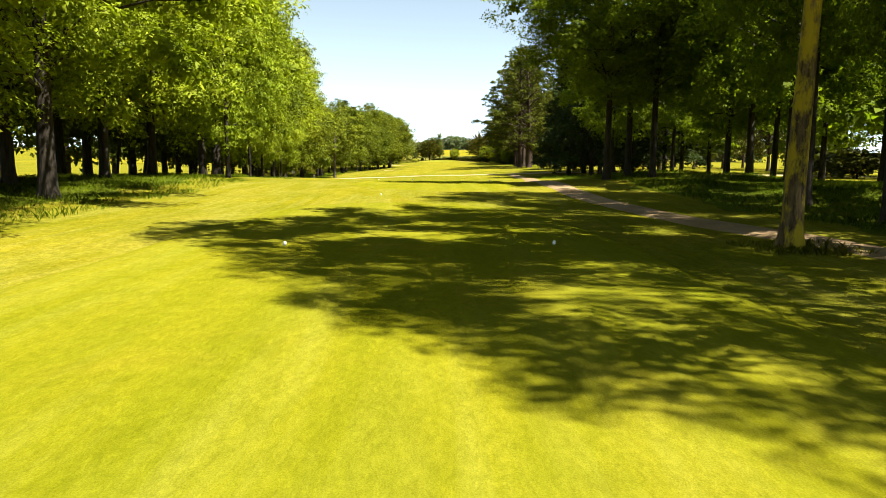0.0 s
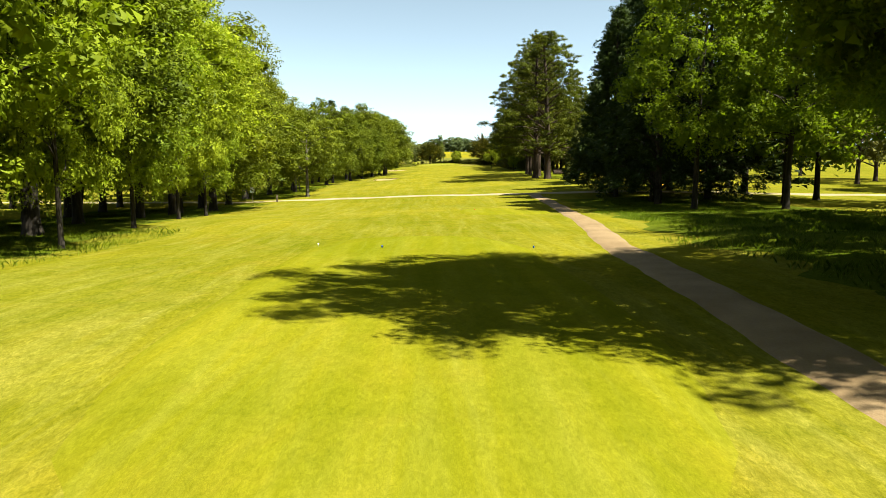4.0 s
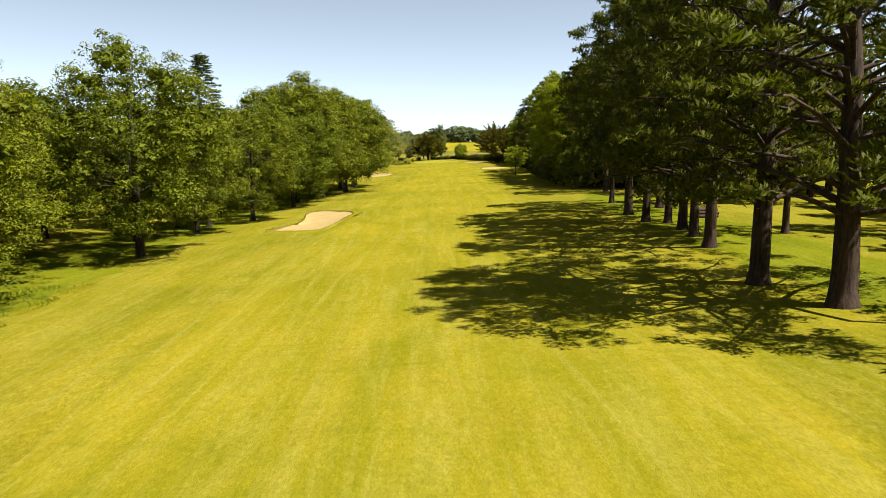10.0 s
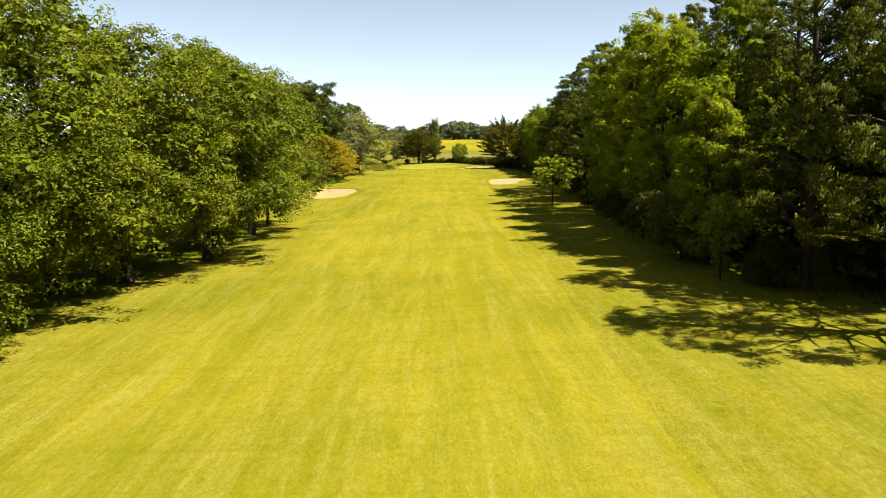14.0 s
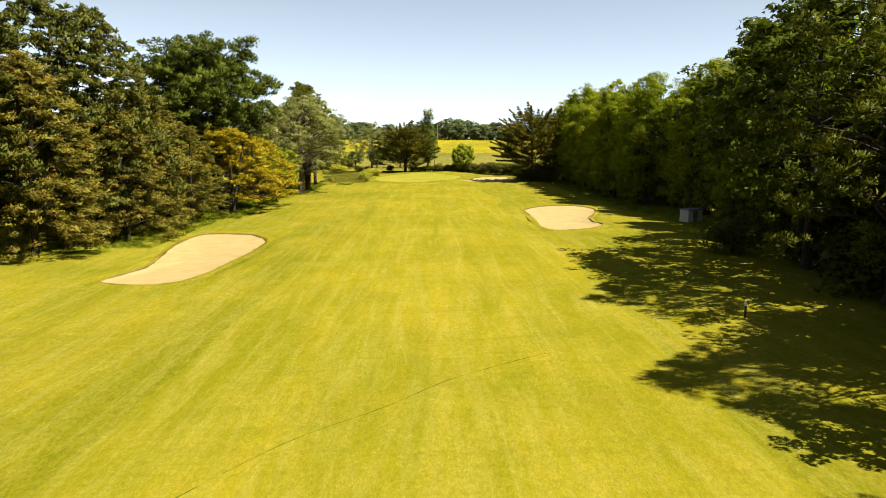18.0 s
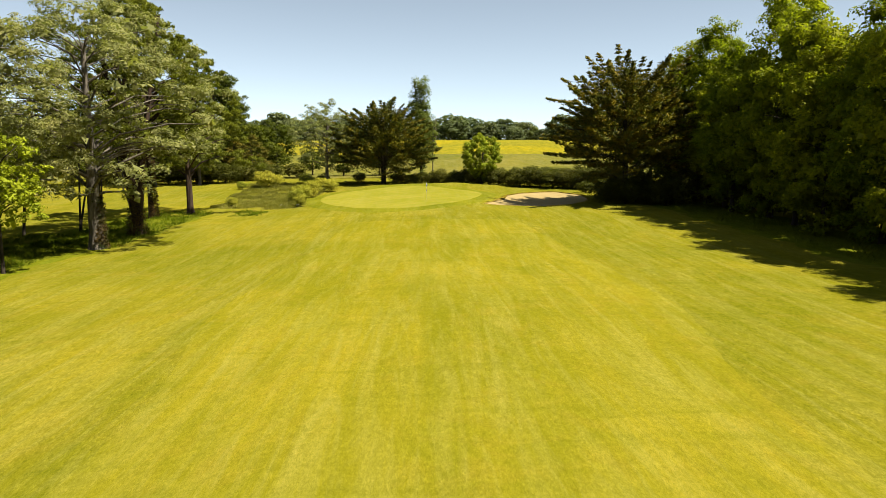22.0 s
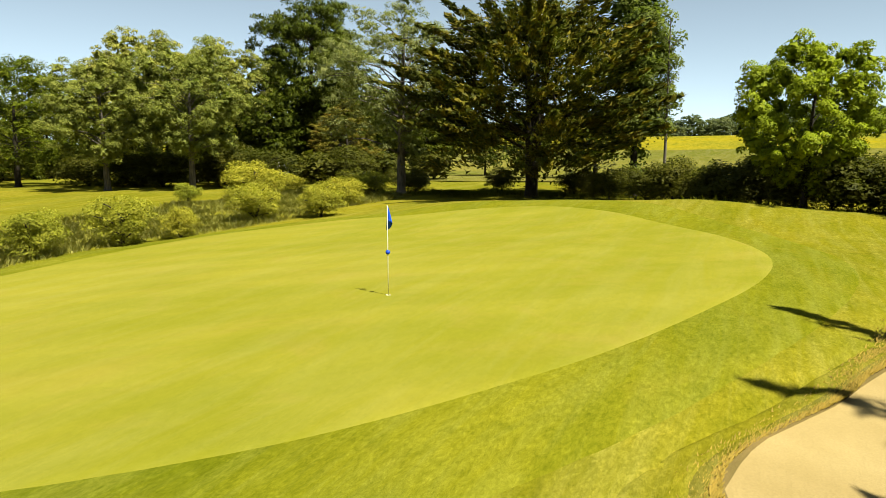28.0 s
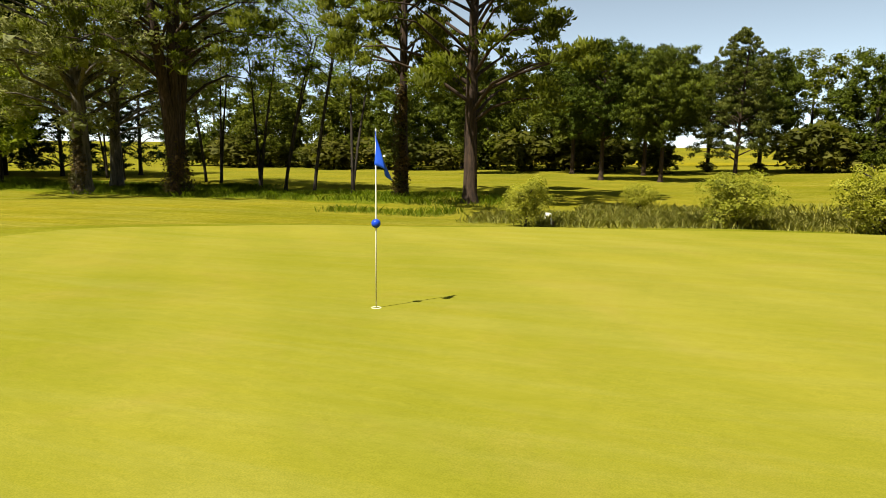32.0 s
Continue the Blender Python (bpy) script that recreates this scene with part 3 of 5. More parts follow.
# broadleaf trees of the rows
for s in range(3):
    kind("oak", 16, blob_lobes(8.6, 5.8, 7.0, 70, 1.1, 2.0, 0.66, 0.85, 0.14, 2.6), OAK_LEAF, BARK, 0.30, 38000, 0.18, 0.62, 11 + s, corners=3, inner=5200, round_off=0.7, loose=0.5, limbs=26, above=0.5, sprig=7)
    kind("lime", 16, blob_lobes(8.8, 5.4, 6.8, 70, 1.0, 1.9, 0.64, 0.8, 0.18, 2.5), LIME_LEAF, BARK, 0.23, 38000, 0.18, 0.6, 21 + s, low=0.2, corners=3, inner=5200, round_off=0.7, loose=0.5, limbs=26, above=0.5, sprig=7)
    kind("woodland", 18, blob_lobes(10.8, 5.5, 6.8, 66, 1.0, 1.9, 0.6, 0.75, 0, 2.4), WOOD_LEAF, BARK, 0.22, 26000, 0.22, 0.66, 31 + s, low=0.3, corners=3, inner=3000, round_off=0.66, loose=0.5, limbs=26, above=0.5, sprig=7)
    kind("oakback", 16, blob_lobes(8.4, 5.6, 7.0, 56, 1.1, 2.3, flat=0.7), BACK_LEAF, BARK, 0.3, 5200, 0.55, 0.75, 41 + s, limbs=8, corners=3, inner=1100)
    kind("screen", 20, blob_lobes(9.6, 4.0, 9.8, 90, 0.9, 1.7, 0.6, 0.85, 0.22, 2.1), SCREEN_LEAF, BARK, 0.24, 28000, 0.24, 0.66, 51 + s, low=0.1, corners=3, inner=4600, round_off=0.7, loose=0.5, above=0.5, sprig=6)
    kind("pine", 22, pad_lobes(22, 4.0, 7.2, 92, 1.0, 1.9, 0.5, 0.40, 0.04), PINE_LEAF, PINE_BARK, 0.40, 40000, 0.26, 0.34, 61 + s, "needle", low=0.16, top=0.93, limbs=70, shell=0.3, corners=3, round_off=0.65, inner=2500, above=0.6, sprig=5)
    kind("palepine", 20, pad_lobes(20, 2.4, 6.6, 110, 0.9, 1.8, 0.55, 0.45), PALE_PINE, PINE_BARK, 0.30, 30000, 0.37, 0.40, 71 + s, "needle", low=0.1, top=0.93, limbs=46, shell=0.3, corners=3, round_off=0.6, inner=6000, sprig=5)
    kind("fir", 20, pad_lobes(20, 2.0, 5.8, 150, 1.0, 1.8, 0.7, 0.72, 0.18), FIR_LEAF, BARK, 0.30, 26000, 0.32, 0.32, 81 + s, "spray", up=-0.25, low=0.06, top=0.94, limbs=30, shell=0.3, corners=3, round_off=0.5, inner=9000, sprig=4)
    kind("goldcypress", 13, pad_lobes(13, 1.4, 7.2, 90, 1.0, 1.9, 0.34, 0.42, -0.1), GOLD_LEAF, BARK, 0.28, 38000, 0.22, 0.36, 91 + s, "spray", up=0.25, low=0.08, top=0.85, limbs=60, shell=0.3, stems=2, round_off=0.7, corners=3, inner=8000, above=0.7, sprig=6)
    kind("rusty", 15, pad_lobes(15, 0.9, 5.8, 95, 1.0, 1.8, 0.4, 0.48, 0.1), RUST_LEAF, BARK, 0.25, 30000, 0.26, 0.34, 101 + s, "spray", up=-0.15, low=0.1, top=0.93, limbs=36, shell=0.3, round_off=0.7, corners=3, inner=7000, above=0.7, sprig=6)
    kind("willow", 16, blob_lobes(9.2, 6.0, 6.2, 84, 0.8, 1.7, skew=0.08), WILLOW_LEAF, PALE_BARK, 0.34, 44000, 0.24, 0.40, 111 + s, low=0.2, limbs=36, corners=3, inner=6000, sprig=5)
    kind("silverwillow", 16, blob_lobes(9.0, 6.2, 6.4, 84, 0.7, 1.5, skew=0.1), SILVER_LEAF, PALE_BARK, 0.34, 46000, 0.17, 0.40, 291 + s, low=0.2, limbs=60, corners=3, inner=1500, sprig=5)
    kind("slender", 15, blob_lobes(11.0, 2.8, 3.8, 20, 0.6, 1.2), WOOD_LEAF, BARK, 0.17, 3000, 0.22, 0.5, 121 + s, low=0.4, limbs=24, stems=2, lean=0.15, corners=3)
    kind("bush", 2.0, blob_lobes(1.0, 1.1, 0.9, 34, 0.28, 0.5, 0.4, 1.0), BUSH_LEAF, BARK, 0.05, 11000, 0.085, 0.55, 131 + s, low=0.02, limbs=12, top=0.6, corners=3)
    kind("shrub", 3.0, blob_lobes(1.45, 1.7, 1.4, 32, 0.45, 0.85, 0.4, 0.9), HEDGE_LEAF, BARK, 0.06, 7500, 0.16, 0.62, 141 + s, low=0.02, limbs=12, top=0.6, corners=3)
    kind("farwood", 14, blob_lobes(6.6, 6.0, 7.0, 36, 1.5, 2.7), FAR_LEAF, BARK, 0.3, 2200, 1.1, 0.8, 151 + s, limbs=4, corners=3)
    kind("pineback", 20, pad_lobes(20, 2.6, 6.4, 90, 1.2, 2.2, 0.6, 0.58), PALE_PINE, PINE_BARK, 0.30, 6500, 0.7, 0.5, 261 + s, "needle", low=0.1, top=0.93, limbs=30, shell=0.3, corners=3, round_off=0.55, inner=1200)
    kind("shrubback", 3.0, blob_lobes(1.45, 1.7, 1.4, 26, 0.5, 0.9, 0.4, 0.9), HEDGE_LEAF, BARK, 0.06, 1300, 0.42, 0.65, 271 + s, low=0.02, limbs=6, top=0.6, corners=3)
    kind("woodback", 18, blob_lobes(10.0, 5.8, 7.6, 56, 1.1, 2.2, flat=0.7), WOOD_LEAF, BARK, 0.26, 4600, 0.55, 0.75, 251 + s, limbs=8, corners=3, inner=1000)
kind("cypress", 17, plume_lobes(7.6, 7.4, 7.8, 130, 3.1, 0.95, 0.42, 0.16, 0.4, 0.42, 40), CYPRESS_LEAF, BARK, 0.42, 60000, 0.34, 0.36, 161, "spray", up=0.6, low=0.05, top=0.66, limbs=40, shell=0.3, stems=3, corners=3, round_off=0.6, inner=14000)
kind("cypress", 19, plume_lobes(9.2, 7.8, 8.6, 150, 3.2, 1.0, 0.42, 0.16, 0.4, 0.42, 40), CYPRESS_LEAF, BARK, 0.40, 60000, 0.36, 0.36, 162, "spray", up=0.5, low=0.04, top=0.66, limbs=40, shell=0.3, stems=2, corners=3, round_off=0.6, inner=16000)
kind("poplar", 22, blob_lobes(11.4, 1.6, 10.8, 90, 0.7, 1.1, 0.3, 1.6), POPLAR_LEAF, BARK, 0.22, 22000, 0.26, 0.6, 171, top=0.95, limbs=30, low=0.08, corners=3, inner=900)
kind("poplar", 12, blob_lobes(7.6, 0.9, 4.4, 22, 0.4, 0.7, 0.2, 1.2), POPLAR_LEAF, PALE_BARK, 0.11, 2500, 0.20, 0.6, 172, top=0.95, limbs=14, low=0.2, corners=3)
kind("roundtree", 10, blob_lobes(5.2, 3.9, 4.4, 64, 0.8, 1.4, 0.66, 0.8, 0, 2.4), LIME_LEAF, BARK, 0.2, 50000, 0.165, 0.65, 181, low=0.1, corners=3, inner=13000, round_off=0.7, loose=0.5, above=0.5, sprig=4)
kind("purple", 10, blob_lobes(5.9, 3.6, 3.8, 60, 0.6, 1.1), PURPLE_LEAF, BARK, 0.16, 15000, 0.21, 0.65, 191, low=0.2, corners=3, inner=900, sprig=5)
kind("spruce", 23, pad_lobes(23, 3.0, 5.8, 150, 0.8, 1.5, 0.2, 0.84, 0.02), FIR_LEAF, BARK, 0.28, 14000, 0.45, 0.3, 201, "spray", up=0.0, low=0.2, top=0.97, limbs=80, shell=0.2, round_off=0.4, corners=3)
kind("weeping", 11.5, blob_lobes(7.0, 3.0, 4.4, 60, 0.6, 1.1, skew=-0.05), OAK_LEAF, PALE_BARK, 0.15, 24000, 0.2, 0.42, 211, "hang", low=0.2, corners=3, inner=500, sprig=5)
kind("multipine", 24, pad_lobes(24, 8.0, 8.8, 125, 1.1, 2.0, 0.55, 0.58), OPEN_LEAF, PINE_BARK, 0.60, 44000, 0.32, 0.34, 221, "needle", low=0.14, top=0.9, limbs=95, shell=0.3, stems=5, corners=3, round_off=0.55, inner=1800, sprig=5)
kind("openpine", 21, pad_lobes(21, 7.4, 7.4, 64, 1.0, 1.8, 0.5, 0.45), OPEN_LEAF, PINE_BARK, 0.36, 44000, 0.32, 0.34, 281, "needle", low=0.2, top=0.93, limbs=61, shell=0.3, corners=3, round_off=0.55, inner=3500, lean=0.04, sprig=5)
kind("openpine", 21, pad_lobes(21, 5.6, 7.4, 80, 1.0, 1.9, 0.5, 0.4), OPEN_LEAF, PINE_BARK, 0.40, 44000, 0.32, 0.34, 282, "needle", low=0.2, top=0.93, limbs=57, shell=0.3, corners=3, round_off=0.55, inner=3500, sprig=5)
for s in range(2):
    kind("nearlime", 16, blob_lobes(8.8, 5.4, 6.8, 80, 0.9, 1.8, 0.62, 0.8, 0.18, 2.5), LIME_LEAF, BARK, 0.23, 95000, 0.115, 0.6, 321 + s, low=0.2, corners=3, inner=11000, round_off=0.7, loose=0.5, limbs=30, above=0.5, sprig=9)
    kind("nearwood", 18, blob_lobes(10.8, 5.5, 6.8, 74, 0.9, 1.8, 0.6, 0.75, 0, 2.4), WOOD_LEAF, BARK, 0.20, 72000, 0.135, 0.64, 331 + s, low=0.3, corners=3, inner=5500, round_off=0.66, loose=0.5, limbs=30, above=0.5, sprig=8)
kind("roundpine", 24, blob_lobes(14.6, 7.0, 8.6, 96, 1.4, 2.3, 0.55, 0.7, 0.05, 2.2), ROUND_LEAF, PINE_BARK, 0.42, 60000, 0.40, 0.42, 341, "needle", low=0.16, top=0.85, limbs=60, shell=0.3, corners=3, round_off=0.7, inner=10000, above=0.6, sprig=6)
kind("smallfir", 8.5, pad_lobes(8.5, 0.4, 2.6, 90, 0.4, 0.8, 0.7, 0.86, 0.3), PALE_PINE, BARK, 0.10, 16000, 0.2, 0.34, 301, "hang", low=0.04, top=0.95, limbs=30, shell=0.2, corners=3, inner=3000)
for s in range(2):
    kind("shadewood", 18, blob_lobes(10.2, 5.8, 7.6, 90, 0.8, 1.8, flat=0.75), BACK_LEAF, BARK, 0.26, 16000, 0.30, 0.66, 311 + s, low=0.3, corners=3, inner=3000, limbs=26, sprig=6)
for s in range(2):
    kind("lineoak", 14, blob_lobes(6.8, 5.2, 7.0, 76, 0.9, 1.7, 0.62, 0.85, 0.12, 2.6), LINE_LEAF, BARK, 0.26, 17000, 0.29, 0.62, 351 + s, low=0.16, corners=3, inner=3000, round_off=0.7, loose=0.5, limbs=12, above=0.5, sprig=6)
kind("young", 7.5, blob_lobes(4.6, 2.3, 2.7, 60, 0.4, 0.75), LIME_LEAF, BARK, 0.08, 9000, 0.17, 0.6, 231, low=0.2, corners=3, inner=200, sprig=5)
kind("bigmossy", 19, blob_lobes(11.9, 7.0, 4.4, 84, 0.9, 1.8, flat=0.7), OAK_LEAF, MOSSY, 0.215, 62000, 0.15, 0.64, 241, low=0.36, limbs=26, tilt=(0.5, -0.3), corners=3, inner=9000, round_off=0.7, loose=0.5, sprig=7)

NAMES = {"oak": "oak_tree", "lineoak": "oak_tree", "lime": "lime_tree", "woodland": "woodland_tree", "woodback": "woodland_tree", "pineback": "pine_tree", "shrubback": "shrub", "oakback": "oak_tree", "screen": "screen_tree", "pine": "pine_tree",
         "palepine": "pine_tree", "fir": "fir_tree", "goldcypress": "golden_cypress", "rusty": "cypress_tree", "willow": "willow_tree", "silverwillow": "willow_tree",
         "slender": "slender_tree", "bush": "bush", "shrub": "shrub", "farwood": "distant_tree", "cypress": "monterey_cypress", "poplar": "poplar_tree",
         "roundtree": "round_tree", "purple": "purple_maple", "spruce": "spruce_tree", "weeping": "weeping_tree", "nearlime": "lime_tree", "nearwood": "woodland_tree", "roundpine": "pine_tree", "smallfir": "weeping_conifer", "shadewood": "woodland_tree", "multipine": "pine_tree", "openpine": "pine_tree",
         "young": "young_tree", "bigmossy": "mossy_tree"}
LABELS = {"lineoak": "dark green oak leafy down to the ground", "oak": "leafy green oak in the row beside the fairway", "lime": "bright green lime tree in the row beside the fairway",
          "woodland": "tall shady broadleaf tree in the wood", "woodback": "shady tree deep in the wood", "pineback": "olive green pine standing behind the fairway trees", "shrubback": "dark green leafy shrub under the trees", "oakback": "green oak standing behind the first row", "screen": "tall broadleaf tree leafy down to the ground in a screen",
          "pine": "tall dark green pine with bare lower trunk", "palepine": "olive green pine with low spreading branches", "fir": "dense almost black fir by the gravel path",
          "goldcypress": "golden-tipped cypress with spreading boughs", "rusty": "olive and rust-coloured cypress beside the bunker", "willow": "leafy grey-green willow tree beyond the reeds", "silverwillow": "pale silvery willow tree with light branches",
          "slender": "thin bare-stemmed tree with a light crown", "bush": "yellow-green bush in the reedy hollow", "shrub": "dark green leafy shrub under the trees",
          "farwood": "hazy green tree in the distant wood", "cypress": "dark Monterey cypress with yellowish branch tips", "poplar": "narrow upright poplar beside the cypress",
          "roundtree": "bright green round tree in the hedge", "purple": "purple-leaved maple standing on mown grass", "spruce": "tall spruce with open layered branches above the oaks",
          "weeping": "slim weeping birch at the crossing path", "nearlime": "bright green lime tree in the row beside the tee", "nearwood": "tall shady broadleaf tree beside the path", "roundpine": "broad dark pine with a rounded crown", "smallfir": "weeping conifer with a narrow top and a broad skirt", "shadewood": "tall dark broadleaf tree at the wood edge", "multipine": "big pine with several reddish stems", "openpine": "tall pine with bare limbs showing between needle clumps", "young": "small yellow-green tree at the wood's edge",
          "bigmossy": "tall tree with moss on its trunk beside the path"}
count_of = {}


def tree(key, x, y, h, wide=1.0, variant=None, label="", lift=0.0):
    """Stands a tree of that kind at x, y, h metres high; wide: its width against its height."""
    i = count_of[key] = count_of.get(key, -1) + 1
    trunks, boughs, crown, h0 = KINDS[key][(i if variant is None else variant) % len(KINDS[key])]
    s = h / h0
    e = empty(NAMES[key], Matrix.LocRotScale((x, y, at(x, y) + lift), Euler((0, 0, (i * 2.4 + x * 0.37) % 6.28)), (s * wide, s * wide, s)))
    for t in trunks:
        part("trunk", t, e)
    if boughs:
        tagged(part("branchwork", boughs, e), "bare brown branches inside the crown", kind="stuff")
    part("crown", crown, e)
    group = "" if key in ("purple", "spruce", "weeping", "bigmossy", "roundtree", "multipine") else LABELS[key].split(" with ")[0] + " group"
    return tagged(e, label or LABELS[key], "bush" if key in ("bush", "shrub", "shrubback") else "tree", group)


# ---- ground, turf, path, bunkers ----
def spaced(a, b, step):
    return np.linspace(a, b, int(round((b - a) / step)) + 1)


xs = np.concatenate([[-3500, -1500, -700, -400, -260, -190], spaced(-150, -64, 5), spaced(-60, 60, 1.0), spaced(64, 150, 5), [190, 260, 400, 700, 1500, 3500]])
ys = np.concatenate([[-3000, -1000, -300, -60, 0, 30, 45], spaced(55, 640, 1.0), spaced(646, 760, 6), spaced(775, 1100, 25), [1200, 1500, 2000, 3000, 4500]])
ground = new("ground", grid("ground", xs, ys, ground_z, ROUGH))
tagged(ground, "mown yellow-green rough grass over gently rolling ground", "grass", kind="structure")


def centre(y):
    return -3.6 + 8.0 * smooth(230, 520, y)


def strip(name, line, half, step, lift, mat, across=13):
    """A sheet that follows a line over the ground; half: half its width by share of the way."""
    p = np.array(line, float)
    d = np.r_[0, np.cumsum(np.hypot(*np.diff(p, axis=0).T))]
    u = np.arange(0, d[-1], step)
    c = np.c_[np.interp(u, d, p[:, 0]), np.interp(u, d, p[:, 1])]
    k = np.ones(9) / 9
    pad = np.pad(c, ((4, 4), (0, 0)), mode="edge")
    c = np.c_[np.convolve(pad[:, 0], k, "valid"), np.convolve(pad[:, 1], k, "valid")]
    t = np.gradient(c, axis=0)
    nrm = np.c_[-t[:, 1], t[:, 0]] / np.hypot(t[:, 0], t[:, 1])[:, None]
    w = np.array([half(v / d[-1], v) for v in u])
    ends = np.clip(np.minimum(u, u[-1] - u) / (3 * step), 0, 1)
    v, s = [], np.linspace(-1, 1, across)
    for a in s:
        q = c + nrm * (a * w)[:, None]
        v.append(np.c_[q, ground_z(q[:, 0], q[:, 1]) + (lift + 0.03) * (1 - abs(a) ** 8) * ends - 0.03])
    n = len(c)
    v = np.stack(v, 1).reshape(-1, 3)
    i = np.arange(len(v)).reshape(n, across)
    f = np.c_[i[:-1, :-1].ravel(), i[:-1, 1:].ravel(), i[1:, 1:].ravel(), i[1:, :-1].ravel()][:, ::-1]
    return mesh_of(name, v, f, mat)


fw = [(centre(y), y) for y in np.arange(203, 533, 4)]
fairway = new("fairway", strip("fairway", fw, lambda u, v: 12.5 * math.sqrt(max(0.02, min(1, v / 14) * (2 - min(1, v / 14)))) * (1 - 0.25 * float(smooth(0.85, 1.0, u))) * (1 - 0.16 * float(smooth(222, 232, v) - smooth(272, 285, v))), 1.5, 0.035, FAIRWAY, 19))
tagged(fairway, "closely mown fairway with mower stripes and wheel marks", "grass", kind="structure")


def rounded(cx, cy, hx, hy, power=4.0):
    a = np.linspace(0, 2 * math.pi, 28, endpoint=False)
    r = (abs(np.cos(a) / hx) ** power + abs(np.sin(a) / hy) ** power) ** (-1 / power)
    return Outline(list(zip(cx + r * np.cos(a), cy + r * np.sin(a))))


for cx, cy, hx, hy in ((-8.0, 82, 4.6, 17), (-6.9, 119.7, 4.4, 14), (-0.7, 154.4, 3.3, 4.6)):
    tee = new("tee_box", patch("tee_box", (o := rounded(cx, cy, hx, hy)), [0.04, 0.5, 0.8, 0.92, 1.0, 1.04], 64,
                               lambda x, y: land(x, y) + 0.09 - 0.12 * smooth(0.9, 1.04, o.share(x, y)), TEE))
    tagged(tee, "flat mown teeing ground with fine stripes", "tee", kind="structure")

apron = new("apron", patch("apron", GREEN_SHAPE, [0.98, 1.0, 1.02, 1.04, 1.06, 1.08, 1.10, 1.12, 1.14, 1.16, 1.18, 1.195, 1.21], 220, lambda x, y: land(x, y) + 0.03 - 0.07 * smooth(1.17, 1.21, GREEN_SHAPE.share(x, y)) - 0.12 * (1 - smooth(1.02, 1.06, BUNKERS[3][0].share(x, y))), APRON))
tagged(apron, "ring of longer mown grass round the putting green", "grass", kind="structure")
green = new("putting_green", patch("putting_green", GREEN_SHAPE, [0.03, 0.15, 0.3, 0.45, 0.6, 0.75, 0.9, 0.97, 0.99, 1.0], 120, lambda x, y: land(x, y) + 0.045 - 0.03 * smooth(0.988, 1.0, GREEN_SHAPE.share(x, y)), GREEN))
tagged(green, "smooth pale putting green with faint mowing bands", "green", kind="structure")

path_main = [(3.2, 40), (2.4, 70), (1.4, 84), (0.8, 88), (-0.1, 93), (-0.6, 98), (-0.8, 103), (-0.8, 107), (-0.5, 112), (-0.1, 118), (0.7, 126), (1.6, 133), (2.4, 139), (3.1, 146.5), (4.2, 155), (4.9, 163), (5.2, 170), (5.3, 177), (5.7, 181), (6.4, 184)]
path_cross = [(75, 160), (40, 169.5), (18, 176.8), (10.5, 179.6), (6.3, 181.1), (2.7, 183.1), (-1.7, 184.8), (-6.5, 186.4), (-11.9, 188.2), (-17.9, 190.0), (-25, 191.8), (-38, 193.5), (-60, 195), (-90, 192)]
for line, w, label in ((path_main, 0.74, "gravel cart path running beside the wood"), (path_cross, 1.4, "gravel track crossing the hole")):
    rr = np.random.RandomState(5)
    p = new("path", strip("path", line, lambda u, v, w=w: w * (1 + 0.05 * math.sin(v * 0.9) + 0.04 * math.sin(v * 2.3)), 0.7, 0.05 if w < 1.1 else 0.06, DIRT if w < 1.1 else GRAVEL, 7))
    tagged(p, label, "path", kind="structure")

def fringe(shape, count, seed):
    """Dry grass hanging over a bunker's lip."""
    r = np.random.RandomState(seed)
    a = r.uniform(-math.pi, math.pi, count)
    q = shape.radius(a) + np.abs(r.normal(0.0, 0.26 if shape.mid[1] > 530 else 0.2, count)) - 0.06 + 0.10 * np.sin(a * 23) * np.sin(a * 7)
    x, y = shape.mid[0] + q * np.cos(a), shape.mid[1] + q * np.sin(a)
    h = r.uniform(0.03, 0.085, count)
    f = a + r.normal(size=count) * 0.9
    base = np.c_[x, y, land(x, y) + 0.0]
    side = np.c_[-np.sin(f), np.cos(f), 0 * f] * 0.018
    lean = np.c_[-np.cos(f) * h * 0.9, -np.sin(f) * h * 0.9, h]
    v = np.stack([base - side, base + side, base + lean], 1).reshape(-1, 3)
    me = mesh_of("grass_fringe", v, np.arange(count * 3).reshape(-1, 3), FRINGE)
    me.normals_split_custom_set_from_vertices(np.repeat(unit(np.c_[r.normal(size=(count, 2)) * 0.3, np.ones(count)]), 3, 0))
    return me


